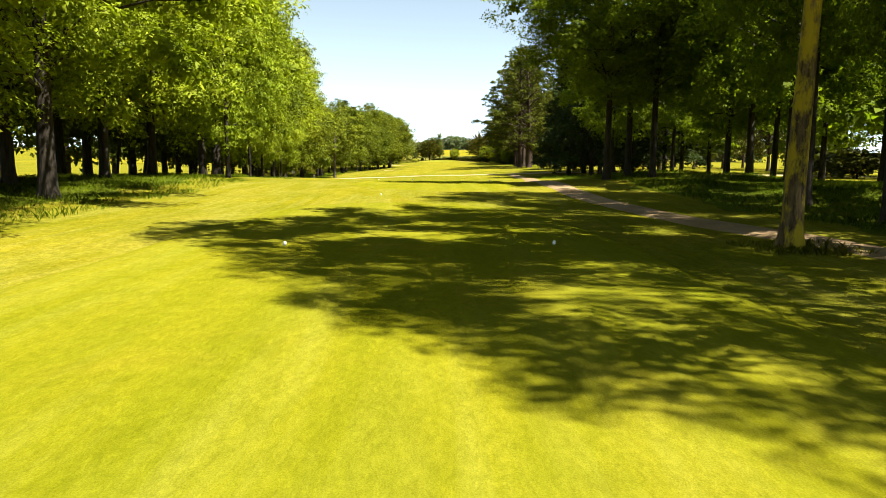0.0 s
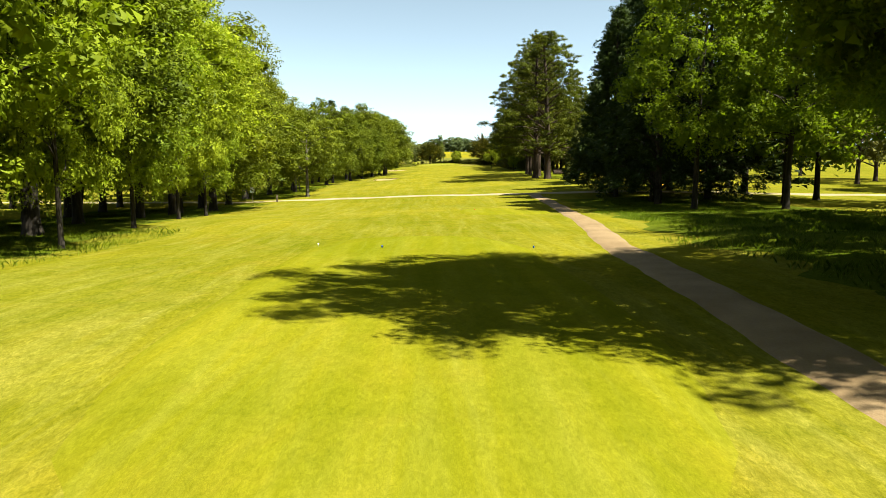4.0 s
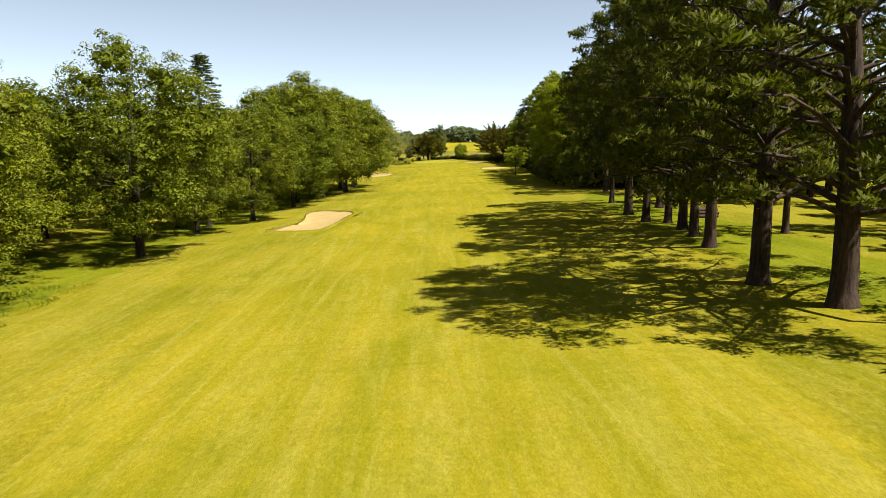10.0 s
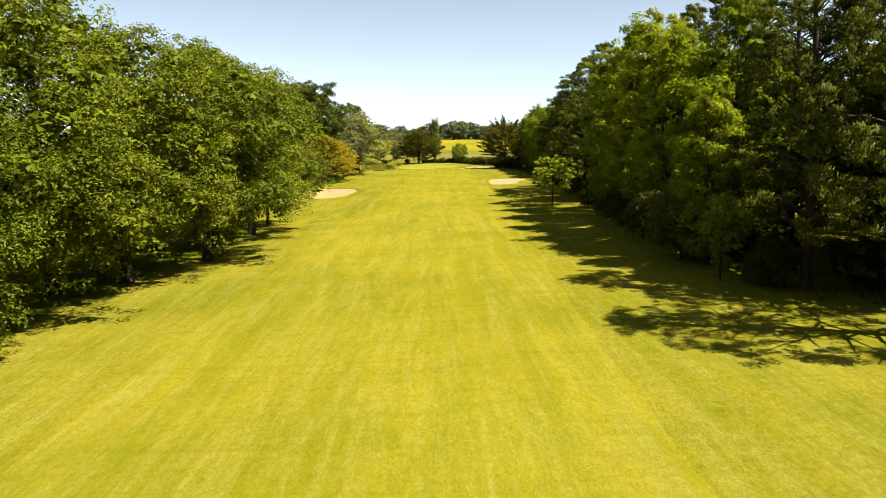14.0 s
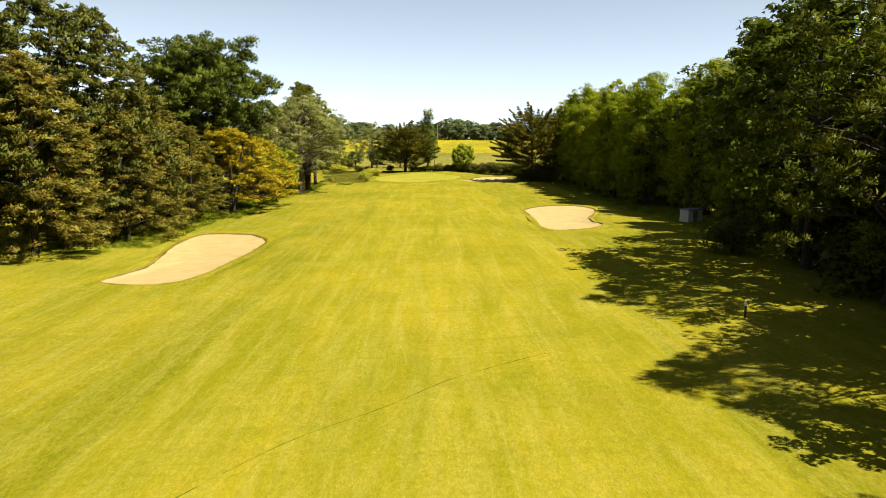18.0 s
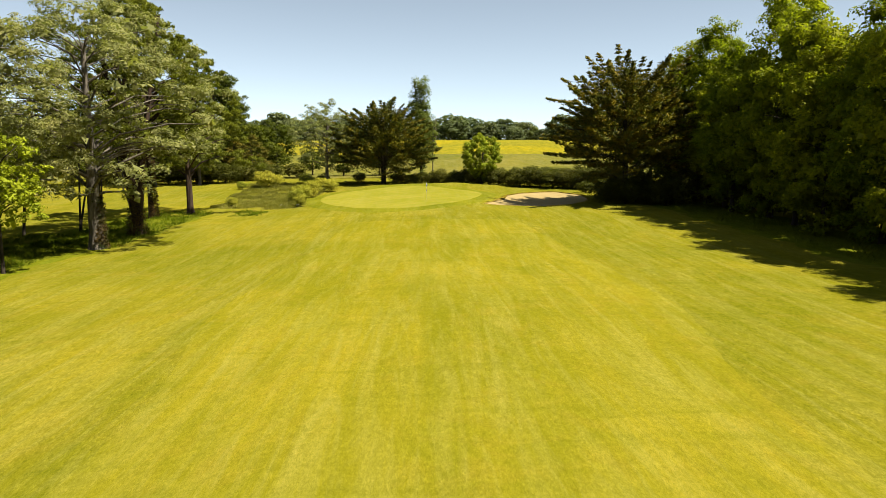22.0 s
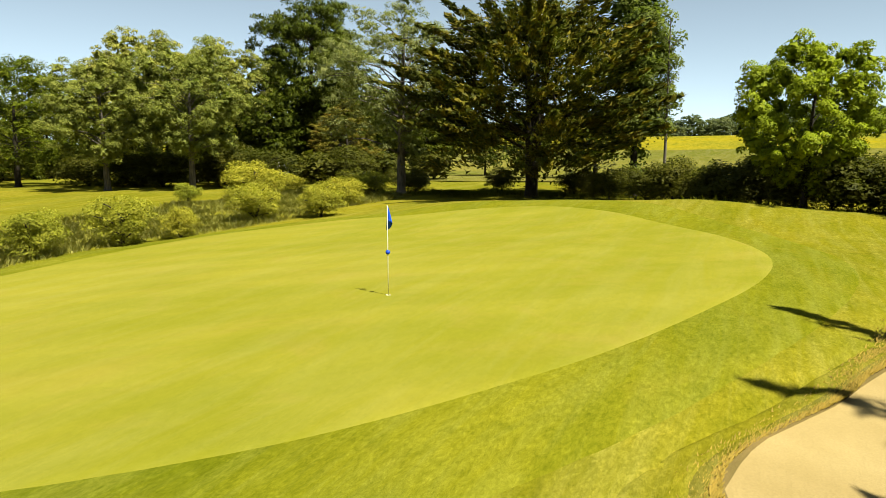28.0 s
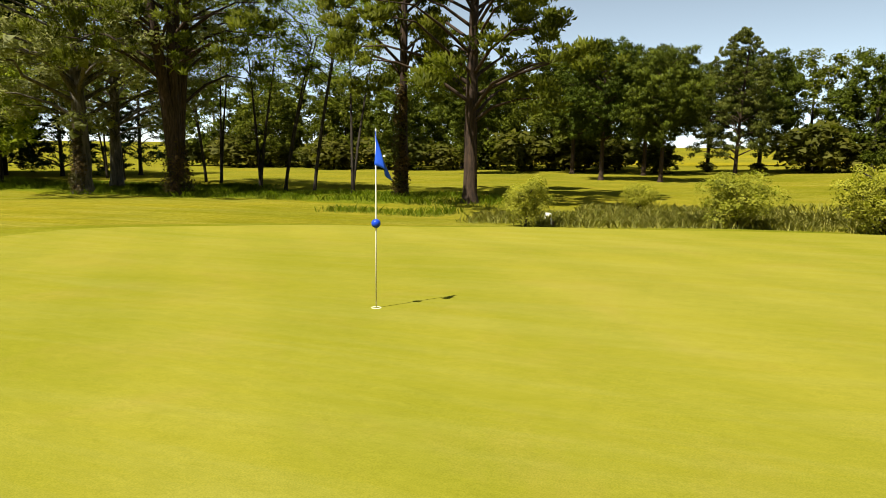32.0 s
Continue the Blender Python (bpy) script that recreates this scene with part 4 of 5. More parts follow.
for shape, label in BUNKERS:
    bunker = empty("bunker", Matrix.Identity(4))
    tagged(bunker, label, "bunker")
    part("sand", patch("sand", shape, [0.03, 0.2, 0.4, 0.6, 0.75, 0.88, 0.96, 1.01], 72,
                       lambda x, y: land(x, y) - 0.06 - 0.38 * (1 - shape.share(x, y) ** 2) + 0.03 * np.sin(x * 2.1) * np.sin(y * 1.7), SAND), bunker)
    dry = shape.mid[1] > 530
    lip, lip_z = [0.985, 1.0, 1.012, 1.025, 1.04, 1.055, 1.07, 1.085, 1.10, 1.13, 1.16], [-0.14, -0.05, 0.02, 0.045, 0.05, 0.045, 0.036, 0.022, 0.012, 0.008, -0.05]
    part("turf_edge", patch("turf_edge", shape, lip, 260, lambda x, y: land(x, y) + np.interp(shape.share(x, y), lip, lip_z) + 0.015 * np.sin(x * 5) * np.sin(y * 4.3), ROUGH), bunker)
    if dry:
        band, band_z = [0.99, 1.002, 1.012, 1.022, 1.032, 1.042], [-0.08, -0.02, 0.034, 0.052, 0.054, 0.044]
        part("dry_edge", patch("dry_edge", shape, band, 260, lambda x, y: land(x, y) + np.interp(shape.share(x, y), band, band_z) + 0.015 * np.sin(x * 5) * np.sin(y * 4.3), LIP), bunker, "dry straw-coloured grass band")
    part("soil_rim", patch("soil_rim", shape, [0.975, 0.99, 1.004, 1.010], 144,
                           lambda x, y: land(x, y) + np.interp(shape.share(x, y), [0.975, 0.99, 1.004, 1.010], [-0.12, -0.05, 0.005, 0.03]) + 0.015 * np.sin(x * 7) * np.sin(y * 6), SOIL), bunker, "bare brown soil rim")
    part("grass_fringe", fringe(shape, 60000 if shape.mid[1] > 530 else 20000, 3), bunker, "dry yellow-brown grass fringe")

for line, half, label in (([(11.4, 60), (11.4, 90), (11.2, 110), (12.5, 130), (14.5, 150), (15.2, 172)], 9.2, "lush green grass under the wood, toned down for shade"),
                          ([(-26.4, 60), (-26.4, 90), (-27.6, 120), (-31.5, 150), (-35, 184)], 9.0, "lush green grass under the row of trees, toned down for shade")):
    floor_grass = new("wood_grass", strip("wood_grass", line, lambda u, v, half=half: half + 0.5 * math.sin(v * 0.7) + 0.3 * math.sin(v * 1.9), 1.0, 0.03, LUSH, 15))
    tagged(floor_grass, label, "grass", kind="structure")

# strips of shade-darkened turf below the tree rows
for line, half, label in (([(20.5, 222), (20.5, 250), (22, 285), (25, 305)], 5.0, "greener grass under the pines, its colour darkened for shade"),
                          ([(27, 318), (27.5, 345), (29, 380), (33, 405), (36.5, 430), (36.5, 548)], 5.0, "greener grass along the wood, its colour darkened for shade"),
                          ([(-32, 200), (-33, 235), (-34, 270), (-33, 300), (-30, 330), (-28, 378)], 6.5, "greener grass under the oaks, its colour darkened for shade"),
                          ([(-36, 430), (-34, 465), (-31, 495), (-28, 520), (-28, 541)], 5.5, "greener grass under the conifers, its colour darkened for shade")):
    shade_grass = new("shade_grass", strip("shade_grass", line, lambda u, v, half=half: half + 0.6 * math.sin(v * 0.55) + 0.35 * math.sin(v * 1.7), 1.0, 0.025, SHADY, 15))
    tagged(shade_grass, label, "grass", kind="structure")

drain = [(-17, 372.4), (-14.5, 375.6), (-12, 377.0), (-9.3, 380.4), (-7, 381.3), (-4.6, 385.4), (-2, 388.0), (0.2, 389.4), (2, 391.9), (5.6, 394.4), (8.5, 396)]
groove = new("drain_line", strip("drain_line", drain, lambda u, v: 0.035 + 0.03 * math.sin(v * 2.3) * math.sin(v * 0.7), 0.5, 0.040, LUSH, 5))
tagged(groove, "thin dark line of lusher grass over a drain", "grass", kind="structure")

# fields beyond the hedge
for name, x0, x1, y0, y1, mat, label in (("meadow", -140, 260, 612, 742, MEADOW, "pale green meadow rising behind the hedge"),
                                         ("meadow", -240, 420, 742, 905, BLOSSOM, "band of yellow blossom across the meadow"),
                                         ("meadow", -260, -112, 440, 640, BLOSSOM, "yellow blossoming field behind the tree line")):
    m = new(name, grid(name, spaced(x0, x1, 10), spaced(y0, y1, 6), lambda x, y: ground_z(x, y) + 0.12, mat))
    tagged(m, label, "field", kind="structure")


# ---- long grass and reeds ----
def blades(name, spots, count, lo, hi, width, mat, seed, label):
    """Blades of grass in loose tufts; spots: middle and reach of each stretch."""
    r = np.random.RandomState(seed)
    S = np.array(spots, float)
    pick = r.choice(len(S), count, p=(S[:, 2] * S[:, 3]) / (S[:, 2] * S[:, 3]).sum())
    q = r.uniform(-1, 1, (count, 2))
    x, y = S[pick, 0] + q[:, 0] * S[pick, 2], S[pick, 1] + q[:, 1] * S[pick, 3]
    dens = np.sin(x * 1.7 + 0.6 * y) * np.sin(y * 1.3 - 0.4 * x) + r.uniform(-0.8, 0.8, count)
    x, y = x[dens > -0.35], y[dens > -0.35]
    n = len(x)
    h = r.uniform(lo, hi, n) * (0.7 + 0.3 * np.sin(x * 0.9) * np.sin(y * 0.8))
    a = r.uniform(0, 2 * math.pi, n)
    bend = r.uniform(0.2, 0.9, n) * h
    b = np.c_[x, y, ground_z(x, y) - 0.03]
    side = np.c_[np.cos(a), np.sin(a), 0 * a] * width
    lean = np.c_[-np.sin(a) * bend, np.cos(a) * bend, h]
    mid = b + lean * np.array([0.35, 0.35, 0.6])
    v = np.stack([b - side, b + side, mid + side * 0.8, b + lean, mid - side * 0.8], 1).reshape(-1, 3)
    me = mesh_of(name, v, np.arange(n * 5).reshape(-1, 5), mat)
    if mat is not REED:
        me.normals_split_custom_set_from_vertices(np.repeat(unit(np.c_[r.normal(size=(n, 2)) * 0.35, np.ones(n)]), 5, 0))
    ob = new(name, me)
    return tagged(ob, label, "grass", kind="stuff")


blades("long_grass", [(-19.8, 92, 3.4, 20), (-24.5, 118, 6, 18), (-30, 146, 6, 16), (-31, 172, 6, 14), (-33, 205, 8, 8), (-31, 230, 5, 14)], 90000, 0.10, 0.32, 0.007, LUSH_BLADES, 1,
       "unmown long grass under the row of trees")
blades("long_grass", [(9, 96, 6, 12), (10, 116, 7, 14), (12, 140, 7, 14), (22, 120, 8, 30), (14, 165, 5, 8)], 90000, 0.10, 0.36, 0.007, LUSH_BLADES, 2, "tall shaded grass under the wood beside the path")
blades("long_grass", [(27, 330, 4, 14), (31, 370, 5, 20), (36, 450, 3, 40), (36, 520, 3, 30), (-26, 350, 3, 20), (30, 575, 6, 4)], 26000, 0.15, 0.45, 0.014, BLADES, 3, "grass growing tall along the wood's edge")
blades("long_grass", [(-27, 530, 4, 16), (-31, 505, 5, 18), (-29, 478, 4, 14), (-18, 541, 2, 3), (-32, 450, 5, 14)], 60000, 0.15, 0.55, 0.011, LUSH_BLADES, 4, "rough unmown grass round the pine trunks")
blades("reeds", [(-20, 557, 5.5, 8), (-20, 575, 7, 12), (-15.5, 551, 2.2, 5), (-24, 588, 5, 6)], 75000, 0.2, 0.6, 0.007, REED, 5, "reeds and rushes filling the damp hollow")
blades("long_grass", [(5, 590, 22, 4), (20, 579, 12, 2), (-8, 592, 10, 3)], 14000, 0.2, 0.5, 0.013, BLADES, 6, "fringe of tall grass before the hedge")
blades("long_grass", [(-0.4, 87.6, 1.0, 1.0)], 900, 0.08, 0.25, 0.012, BLADES, 7, "tuft of grass round the mossy tree's foot")

# ---- trees: tee and path, y 60 to 200 ----
tree("bigmossy", -0.4, 87.8, 17.6, 0.97, label="tall tree with yellow moss on its leaning trunk beside the path")
tree("nearwood", 3.4, 80.2, 20, 0.76)
tree("nearwood", 5.6, 98.2, 18.5, 0.8)
tree("nearwood", 4.9, 93.0, 16.5, 0.6)
for x, y, h, w in ((-19.5, 97.6, 17, 1.15), (-23.6, 102.5, 18, 1.0), (-22.8, 109, 17, 1.0), (-23.2, 116, 18, 1.0), (-22.8, 124, 18, 1.05), (-24.5, 133, 17.5, 1.15), (-26.6, 141.5, 18, 1.15),
                   (-26.5, 150, 17.5, 1.2), (-27.5, 159, 18, 1.15), (-29.5, 166, 20.5, 1.15), (-28.4, 173, 17.5, 1.2), (-32, 181, 20.5, 1.15), (-18.9, 88.5, 17, 1.1), (-21, 78, 17, 1.1)):
    tree("nearlime" if y < 103 else "lime" if y < 125 or int(y) % 3 == 0 else "oak", x, y, h, w)
for x, y, h, w in ((-18.4, 114.4, 13, 0.66), (-20.4, 127.5, 12, 0.62), (-21.8, 137.5, 12, 0.66), (-22.8, 147, 12, 0.66), (-24.0, 156.5, 12, 0.66)):
    tree("lime", x, y, h, w, label="lower lime leaning out at the edge of the row")
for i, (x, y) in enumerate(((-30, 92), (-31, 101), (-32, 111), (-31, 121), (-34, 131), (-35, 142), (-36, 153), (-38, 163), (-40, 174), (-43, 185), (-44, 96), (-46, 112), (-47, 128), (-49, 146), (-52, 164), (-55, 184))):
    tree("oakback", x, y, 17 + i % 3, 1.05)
for x, y in ((-29, 106), (-28, 113), (-30, 127), (-32, 137), (-33, 148), (-34, 157)):
    tree("slender", x, y, 13)
for x, y, h, w in ((3.0, 114.6, 16.5, 1.1), (4.9, 117.0, 18, 1.0), (5.4, 113.9, 16.5, 1.05), (10.6, 109, 18, 1.0), (13.0, 118.4, 18, 1.1), (12, 98, 18, 1.1), (16.4, 129.4, 17, 0.95), (17.6, 124.5, 18, 1.0), (20.5, 139, 18, 1.0), (18.2, 134, 16.5, 0.9),
                   (13.4, 152.6, 18, 0.95), (20, 152, 18, 1.05), (24, 160, 18, 1.0), (29, 164, 18, 1.0), (9.5, 86, 18, 1.1), (17, 88, 19, 1.1), (22, 104, 19, 1.1), (24, 122, 19, 1.1), (30, 140, 19, 1.1), (36, 154, 19, 1.1), (33, 110, 19, 1.2), (28, 92, 19, 1.2), (42, 130, 19, 1.2)):
    tree("woodback" if x > 21 else "nearwood" if x < 9.7 and y > 90 else "woodland", x, y, h, w)
for i in range(14):
    tree("woodback", 50 + 9 * (i % 2) + 2 * math.sin(i * 2.3), 72 + i * 8.5, 18 + 2 * math.sin(i * 1.3), 1.05)
for i in range(12):
    tree("shrubback", 46 + 2 * math.sin(i * 1.9), 76 + i * 9, 3.5, 1.6, label="dark green shrub at the back of the wood")
for x, y, h, w in ((12.6, 158.5, 19, 0.9), (13.6, 163, 20, 0.9), (12.6, 171.5, 18.5, 0.85), (13.6, 177, 18, 0.9), (15.6, 176, 21, 0.95), (16.5, 170, 21, 0.95), (19.4, 165, 21, 1.0), (20.7, 179, 22, 1.0), (26, 172, 22, 1.0), (29, 183, 22, 1.0), (16.7, 187.2, 19, 0.98), (22, 189, 19, 0.95)):
    tree("fir", x, y, h, w)
tree("smallfir", 15.0, 200.6, 8.5, 1.0)
tree("roundtree", 22.0, 203, 12.6, 1.12, label="yellow-green maple spreading beside the dark firs")

# unseen trees behind the camera's start, added to block sky light over the tee
for x, y, h, w in ((16, 66, 18, 1.0), (17, 54, 18, 1.0), (24, 74, 19, 1.1), (26, 60, 19, 1.1), (-23, 66, 17, 1.0), (-24, 54, 17, 1.0), (-32, 72, 18, 1.1), (-33, 58, 18, 1.1)):
    tree("woodback" if x > 0 else "oakback", x, y, h, w)

# ---- trees: 195 to 300 ----
tree("weeping", -23.4, 200.6, 12.2, 1.5)
for x, y, h, w in ((-31, 188, 18, 1.1), (-32.5, 202, 19, 1.15), (-31.0, 211, 17, 1.1), (-28.6, 219, 14.6, 1.25), (-30.4, 227, 14.6, 1.2), (-31.5, 235, 15, 1.1), (-36, 244, 16, 1.15), (-28.6, 256.8, 18.6, 1.1), (-33.5, 268, 16, 1.05), (-29.6, 275, 14.5, 0.95), (-34, 281, 15, 1.0), (-26.8, 288.9, 14.6, 1.15), (-33.6, 297, 16, 1.05)):
    tree("oak", x, y, h, w)
for x, y in ((-41, 198), (-44, 210), (-42, 222), (-44, 234), (-46, 247), (-42, 259), (-45, 272), (-44, 285), (-47, 298), (-42, 310), (-40, 323), (-38, 338), (-36, 352), (-58, 205), (-60, 235), (-60, 265), (-60, 295), (-56, 325)):
    tree("oakback", x, y, 16.5, 1.1)
tree("spruce", -30.6, 282.4, 20.6, 1.15)
for x, y, h, w in ((15.2, 226.6, 25, 1.28), (13.9, 232, 26, 1.08), (16.5, 245, 27, 0.9), (17.6, 251, 26, 0.78), (18.3, 255.4, 27, 0.8), (18.9, 260.8, 26, 0.76), (17.5, 263, 27, 0.8), (17.9, 270.4, 26, 1.0),
                   (20.0, 285.4, 24.5, 0.76), (23.4, 277, 24, 0.95), (25.5, 252, 20, 0.8)):
    tree("pine", x, y, h, w)
for x, y, h in ((37, 252, 16.5), (44, 282, 18), (31.6, 284, 17), (41.5, 244, 16.5), (47, 262, 18.5), (54, 268, 20)):
    tree("palepine", x, y, h, 0.95)
tree("purple", 33.8, 240, 9.8)
tree("purple", 44, 252, 10.5)
for i in range(16):
    x, y = 52 + (i % 3) * 7 + (i * 5) % 4, 195 + i * 8.5
    tree("pineback", x, y, 20 + i % 4, 0.95)

# ---- trees: 300 to 400 ----
for x, y, h, w in ((-29.7, 306, 18, 1.05), (-25.6, 310.4, 16, 1.15), (-26.6, 319.5, 20.5, 1.2), (-28.6, 330, 23.5, 1.15), (-24.4, 333.6, 20.5, 1.2), (-21.0, 344, 20.5, 1.2), (-23.4, 354.6, 22.4, 1.15), (-21.4, 363, 19.6, 1.2)):
    tree("oak", x, y, h, w, variant=None)
tree("lime", -21.8, 373.5, 13, 1.15, label="light green tree spreading low over the rough")
for x, y, h in ((-33, 376, 16), (-36, 390, 17), (-38, 404, 17), (-42, 418, 18)):
    tree("oakback", x, y, h, 1.1)
for x, y, h, w in ((25.2, 309, 22, 0.95), (25.5, 321, 22, 0.95), (30, 320, 23, 1.0), (32.3, 323, 24, 1.0), (33.6, 316, 24, 1.0), (31, 334, 24, 0.95), (30, 346, 25.5, 0.9), (31, 359, 24.5, 0.9), (36, 300, 23, 1.0)):
    tree("pine", x, y, h, w)
for x, y, h, w in ((22.6, 330, 15, 0.95), (26.5, 336, 23, 1.05), (24.5, 343, 21.5, 1.05), (25.5, 352, 24, 1.1), (26, 362, 24, 1.1), (27, 372, 25, 1.1), (27.5, 386, 24, 1.1), (30.5, 391, 20, 1.0), (33, 392, 20, 1.0), (28.5, 402, 23.5, 1.15), (30, 414, 22.5, 1.15), (36.6, 427, 21, 1.0), (38, 400, 22, 1.1), (38, 378, 22, 1.1), (38, 354, 22, 1.1), (40, 330, 22, 1.1)):
    tree("pine" if int(y) in (386, 402) else "woodback" if x > 35 else "shadewood", x, y, h, w) if y > 380 else tree("screen", x, y, h, w * 0.95)
for x, y, h in ((21.4, 332.5, 5.8), (22.0, 345, 4.0), (23.0, 356, 3.6), (24, 366, 3.4), (23.6, 322, 3.2), (24, 378, 3.0)):
    tree("shrub", x, y, h, 1.0)
tree("young", 21.3, 324.6, 6.2, 1.05, label="small leafy tree in the shade of the wood's edge")
tree("young", 19.6, 383, 7.8, 1.35)

for i in range(30):
    x, y = 37 + 6.5 * (i % 3) + 1.5 * math.sin(i * 2.9) + (5 if i < 6 else 0), 292 + i * 4.6
    tree("oakback" if i % 4 else "woodback", x, y, 19 + 2 * math.sin(i * 1.3), 1.0, label="shady tree deep in the wood")
for i in range(22):
    x, y = 30 + 2.2 * math.sin(i * 1.7) + (10 if i < 4 else 0), 296 + i * 6
    tree("shrub" if i > 4 and i % 2 else "shrubback", x, y, 3.2 + 0.8 * math.sin(i * 2.1), 1.4)

# ---- trees: 400 to 540 ----
for i, y in enumerate(range(430, 553, 6)):
    tree("screen", 39.0 + 0.8 * math.sin(i * 2.1) + (1.0 if y > 535 else 2.6 if 446 < y < 476 else 0), y, 21.3 + 2.0 * math.sin(i * 1.7), 1.0)
for i in range(24):
    tree("shrubback", 42.5 + 0.8 * math.sin(i * 1.9), 428 + i * 5.4, 4.6 + math.sin(i * 2.3), 1.25, label="dark undergrowth at the foot of the screen trees")
for i, y in enumerate(range(425, 590, 9)):
    tree("oakback", 46 + 2 * math.sin(i), y, 19, 1.0)
for x, y, h, w in ((-40.4, 442.7, 26.4, 1.25), (-36.6, 446.4, 25.5, 1.1), (-33.4, 485, 29.6, 1.05), (-38.6, 481, 28.4, 1.05), (-43.5, 431, 28.5, 1.1), (-50, 440, 28, 1.1)):
    tree("roundpine", x, y, h, w) if y > 470 else tree("palepine", x, y, h, w)
for x, y, h, w in ((-32.2, 443.5, 14, 1.0), (-33.8, 452, 17, 1.1), (-37, 433, 19, 1.1), (-38, 457, 18, 1.1), (-31.4, 463.5, 13, 1.05), (-35.5, 466, 15, 1.0), (-40, 442, 18, 1.1), (-41, 470, 16, 1.1)):
    tree("rusty", x, y, h, w)
for x, y, h, w in ((-28.6, 475.5, 12.8, 1.2), (-26.6, 483.5, 11.5, 1.1), (-33, 479, 13.2, 1.1)):
    tree("goldcypress", x, y, h, w)
for x, y, h in ((-25.6, 494, 9.5), (-28.6, 498, 11.5), (-26, 503, 10), (-32, 496, 11)):
    tree("young", x, y, h, 1.1, label="light green leafy tree behind the golden cypress")
tree("silverwillow", -24.6, 514.2, 22.6, 1.2, label="big silvery willow with an ivy-grown trunk")
tree("silverwillow", -31.0, 510.5, 19.6, 1.2, variant=1)
tree("multipine", -24.4, 522.6, 23.0, 1.0)
tree("openpine", -28.4, 536.8, 24.5, 0.74, label="tall pine with an ivy-grown reddish trunk", variant=0)
tree("openpine", -25.6, 542.2, 21, 1.04, label="stout dark pine with wide spreading branches", variant=1)
for x, y, h in ((-31.5, 526, 14), (-34.7, 521.5, 15), (-30.6, 529, 14), (-28.8, 533, 13), (-40.8, 511, 14), (-36.6, 501, 13), (-39.9, 502, 14), (-41.6, 498, 13), (-38, 515, 14)):
    tree("slender", x, y, h, 1.0)
for x, y in ((-44, 489), (-42, 483), (-50, 494), (-47, 476)):
    tree("fir", x, y, 15, 1.0, label="dark fir at the back of the wood")


def ivy(x, y, height, reach, seed):
    """Ivy climbing a trunk."""
    rg = np.random.RandomState(seed)
    rows = [(rg.uniform(-0.1, 0.1), rg.uniform(-0.1, 0.1), z, reach * (1.2 - 0.5 * z / height), reach * (1.2 - 0.5 * z / height), 0.4) for z in np.arange(0.1, height, 0.3)]
    e = empty("ivy", Matrix.Translation((x, y, at(x, y))))
    part("leaves", leaf_quads("ivy_leaves", IVY, rows, 2600, 0.16, 0.8, rg, corners=3), e)
    return tagged(e, "brown and green ivy climbing up the tree trunk", "ivy", "ivy on the trunks")


ivy(-24.2, 514.2, 4.5, 0.6, 1)
ivy(-28.0, 536.8, 6.5, 0.5, 2)
ivy(-24.4, 522.6, 3.5, 0.95, 3)

# ---- trees and bushes round the green ----
tree("cypress", -3.8, 588, 17.8, 1.28, variant=0, label="big dark Monterey cypress on several trunks behind the green")
tree("cypress", 30.2, 545.8, 20.6, 1.2, variant=1, label="broad dark Monterey cypress shading the greenside bunker")
tree("poplar", 3.4, 590, 20.3, 1.35, variant=0)
tree("poplar", 5.6, 589.5, 13.0, 1.0, variant=1, label="thin young poplar with a sparse crown")
tree("roundtree", 14.0, 578.5, 9.0, 0.93)
tree("silverwillow", -14.4, 587.2, 16.2, 1.05, label="silvery willow on a leaning trunk beside the cypress")
for x, y, h, w in ((-39, 590, 14.5, 1.05), (-46, 586, 13.5, 1.05), (-54, 598, 18, 1.0), (-52, 608, 18, 1.0)):
    tree("willow", x, y, h, w)
tree("oak", -62, 588, 14, 1.2, label="leafy dark green oak beside the willows")
for x, y, h in ((-36, 597, 4.2), (-41, 597, 4.6), (-46, 593, 4.4), (-50, 593, 4.2), (-31, 606, 4.0), (-56, 592, 4.0)):
    tree("shrub", x, y, h, 1.5, label="dark undergrowth below the willows")
tree("roundpine", -43.5, 617, 24.5, 1.0, label="big dark pine standing behind the willows")
for x, y, h in ((-33.5, 610, 9.5), (-38, 614, 9)):
    tree("rusty", x, y, h, 1.3)
for x, y, h, w in ((-14.8, 555.8, 2.0, 1.15), (-14.7, 560.2, 2.3, 1.15), (-13.6, 562.6, 1.5, 1.1), (-13.0, 548.8, 1.8, 0.9), (-23, 551.6, 1.4, 1.0), (-24, 581, 2.9, 1.6), (-14, 578, 1.9, 1.4), (-14.6, 569.5, 2.3, 1.2), (-11.8, 572, 2.0, 1.2), (-28, 578, 1.5, 1.3), (-18.5, 590, 2.0, 1.4), (-27, 590, 1.6, 1.4), (-30, 604, 1.7, 1.5)):
    tree("bush", x, y, h, w)
for i in range(20):
    u = i / 19
    x, y = 5 + 33 * u, 585 - 16 * u + 0.8 * math.sin(i * 1.9)
    tree("shrub", x, y, 2.4 + 1.8 * u + 0.4 * math.sin(i * 2.3), 1.45, label="dark bramble bush in the field hedge")
for x, y in ((0.5, 590), (-1.5, 592), (2.2, 587), (29, 563), (33, 566), (35, 560), (-16, 593), (-20, 598), (-9, 596)):
    tree("shrub", x, y, 2.0, 1.2, label="low dark shrub at the foot of the trees")
for x, y, h in ((27.5, 545, 2.8), (29.5, 543.5, 3.4), (31.5, 545.5, 3.8), (33.5, 549, 3.6), (30.6, 550.2, 2.6), (34, 541, 4.0), (31, 551.5, 3.2)):
    tree("shrub", x, y, h, 1.3, label="dark leafy shrub at the foot of the cypress")
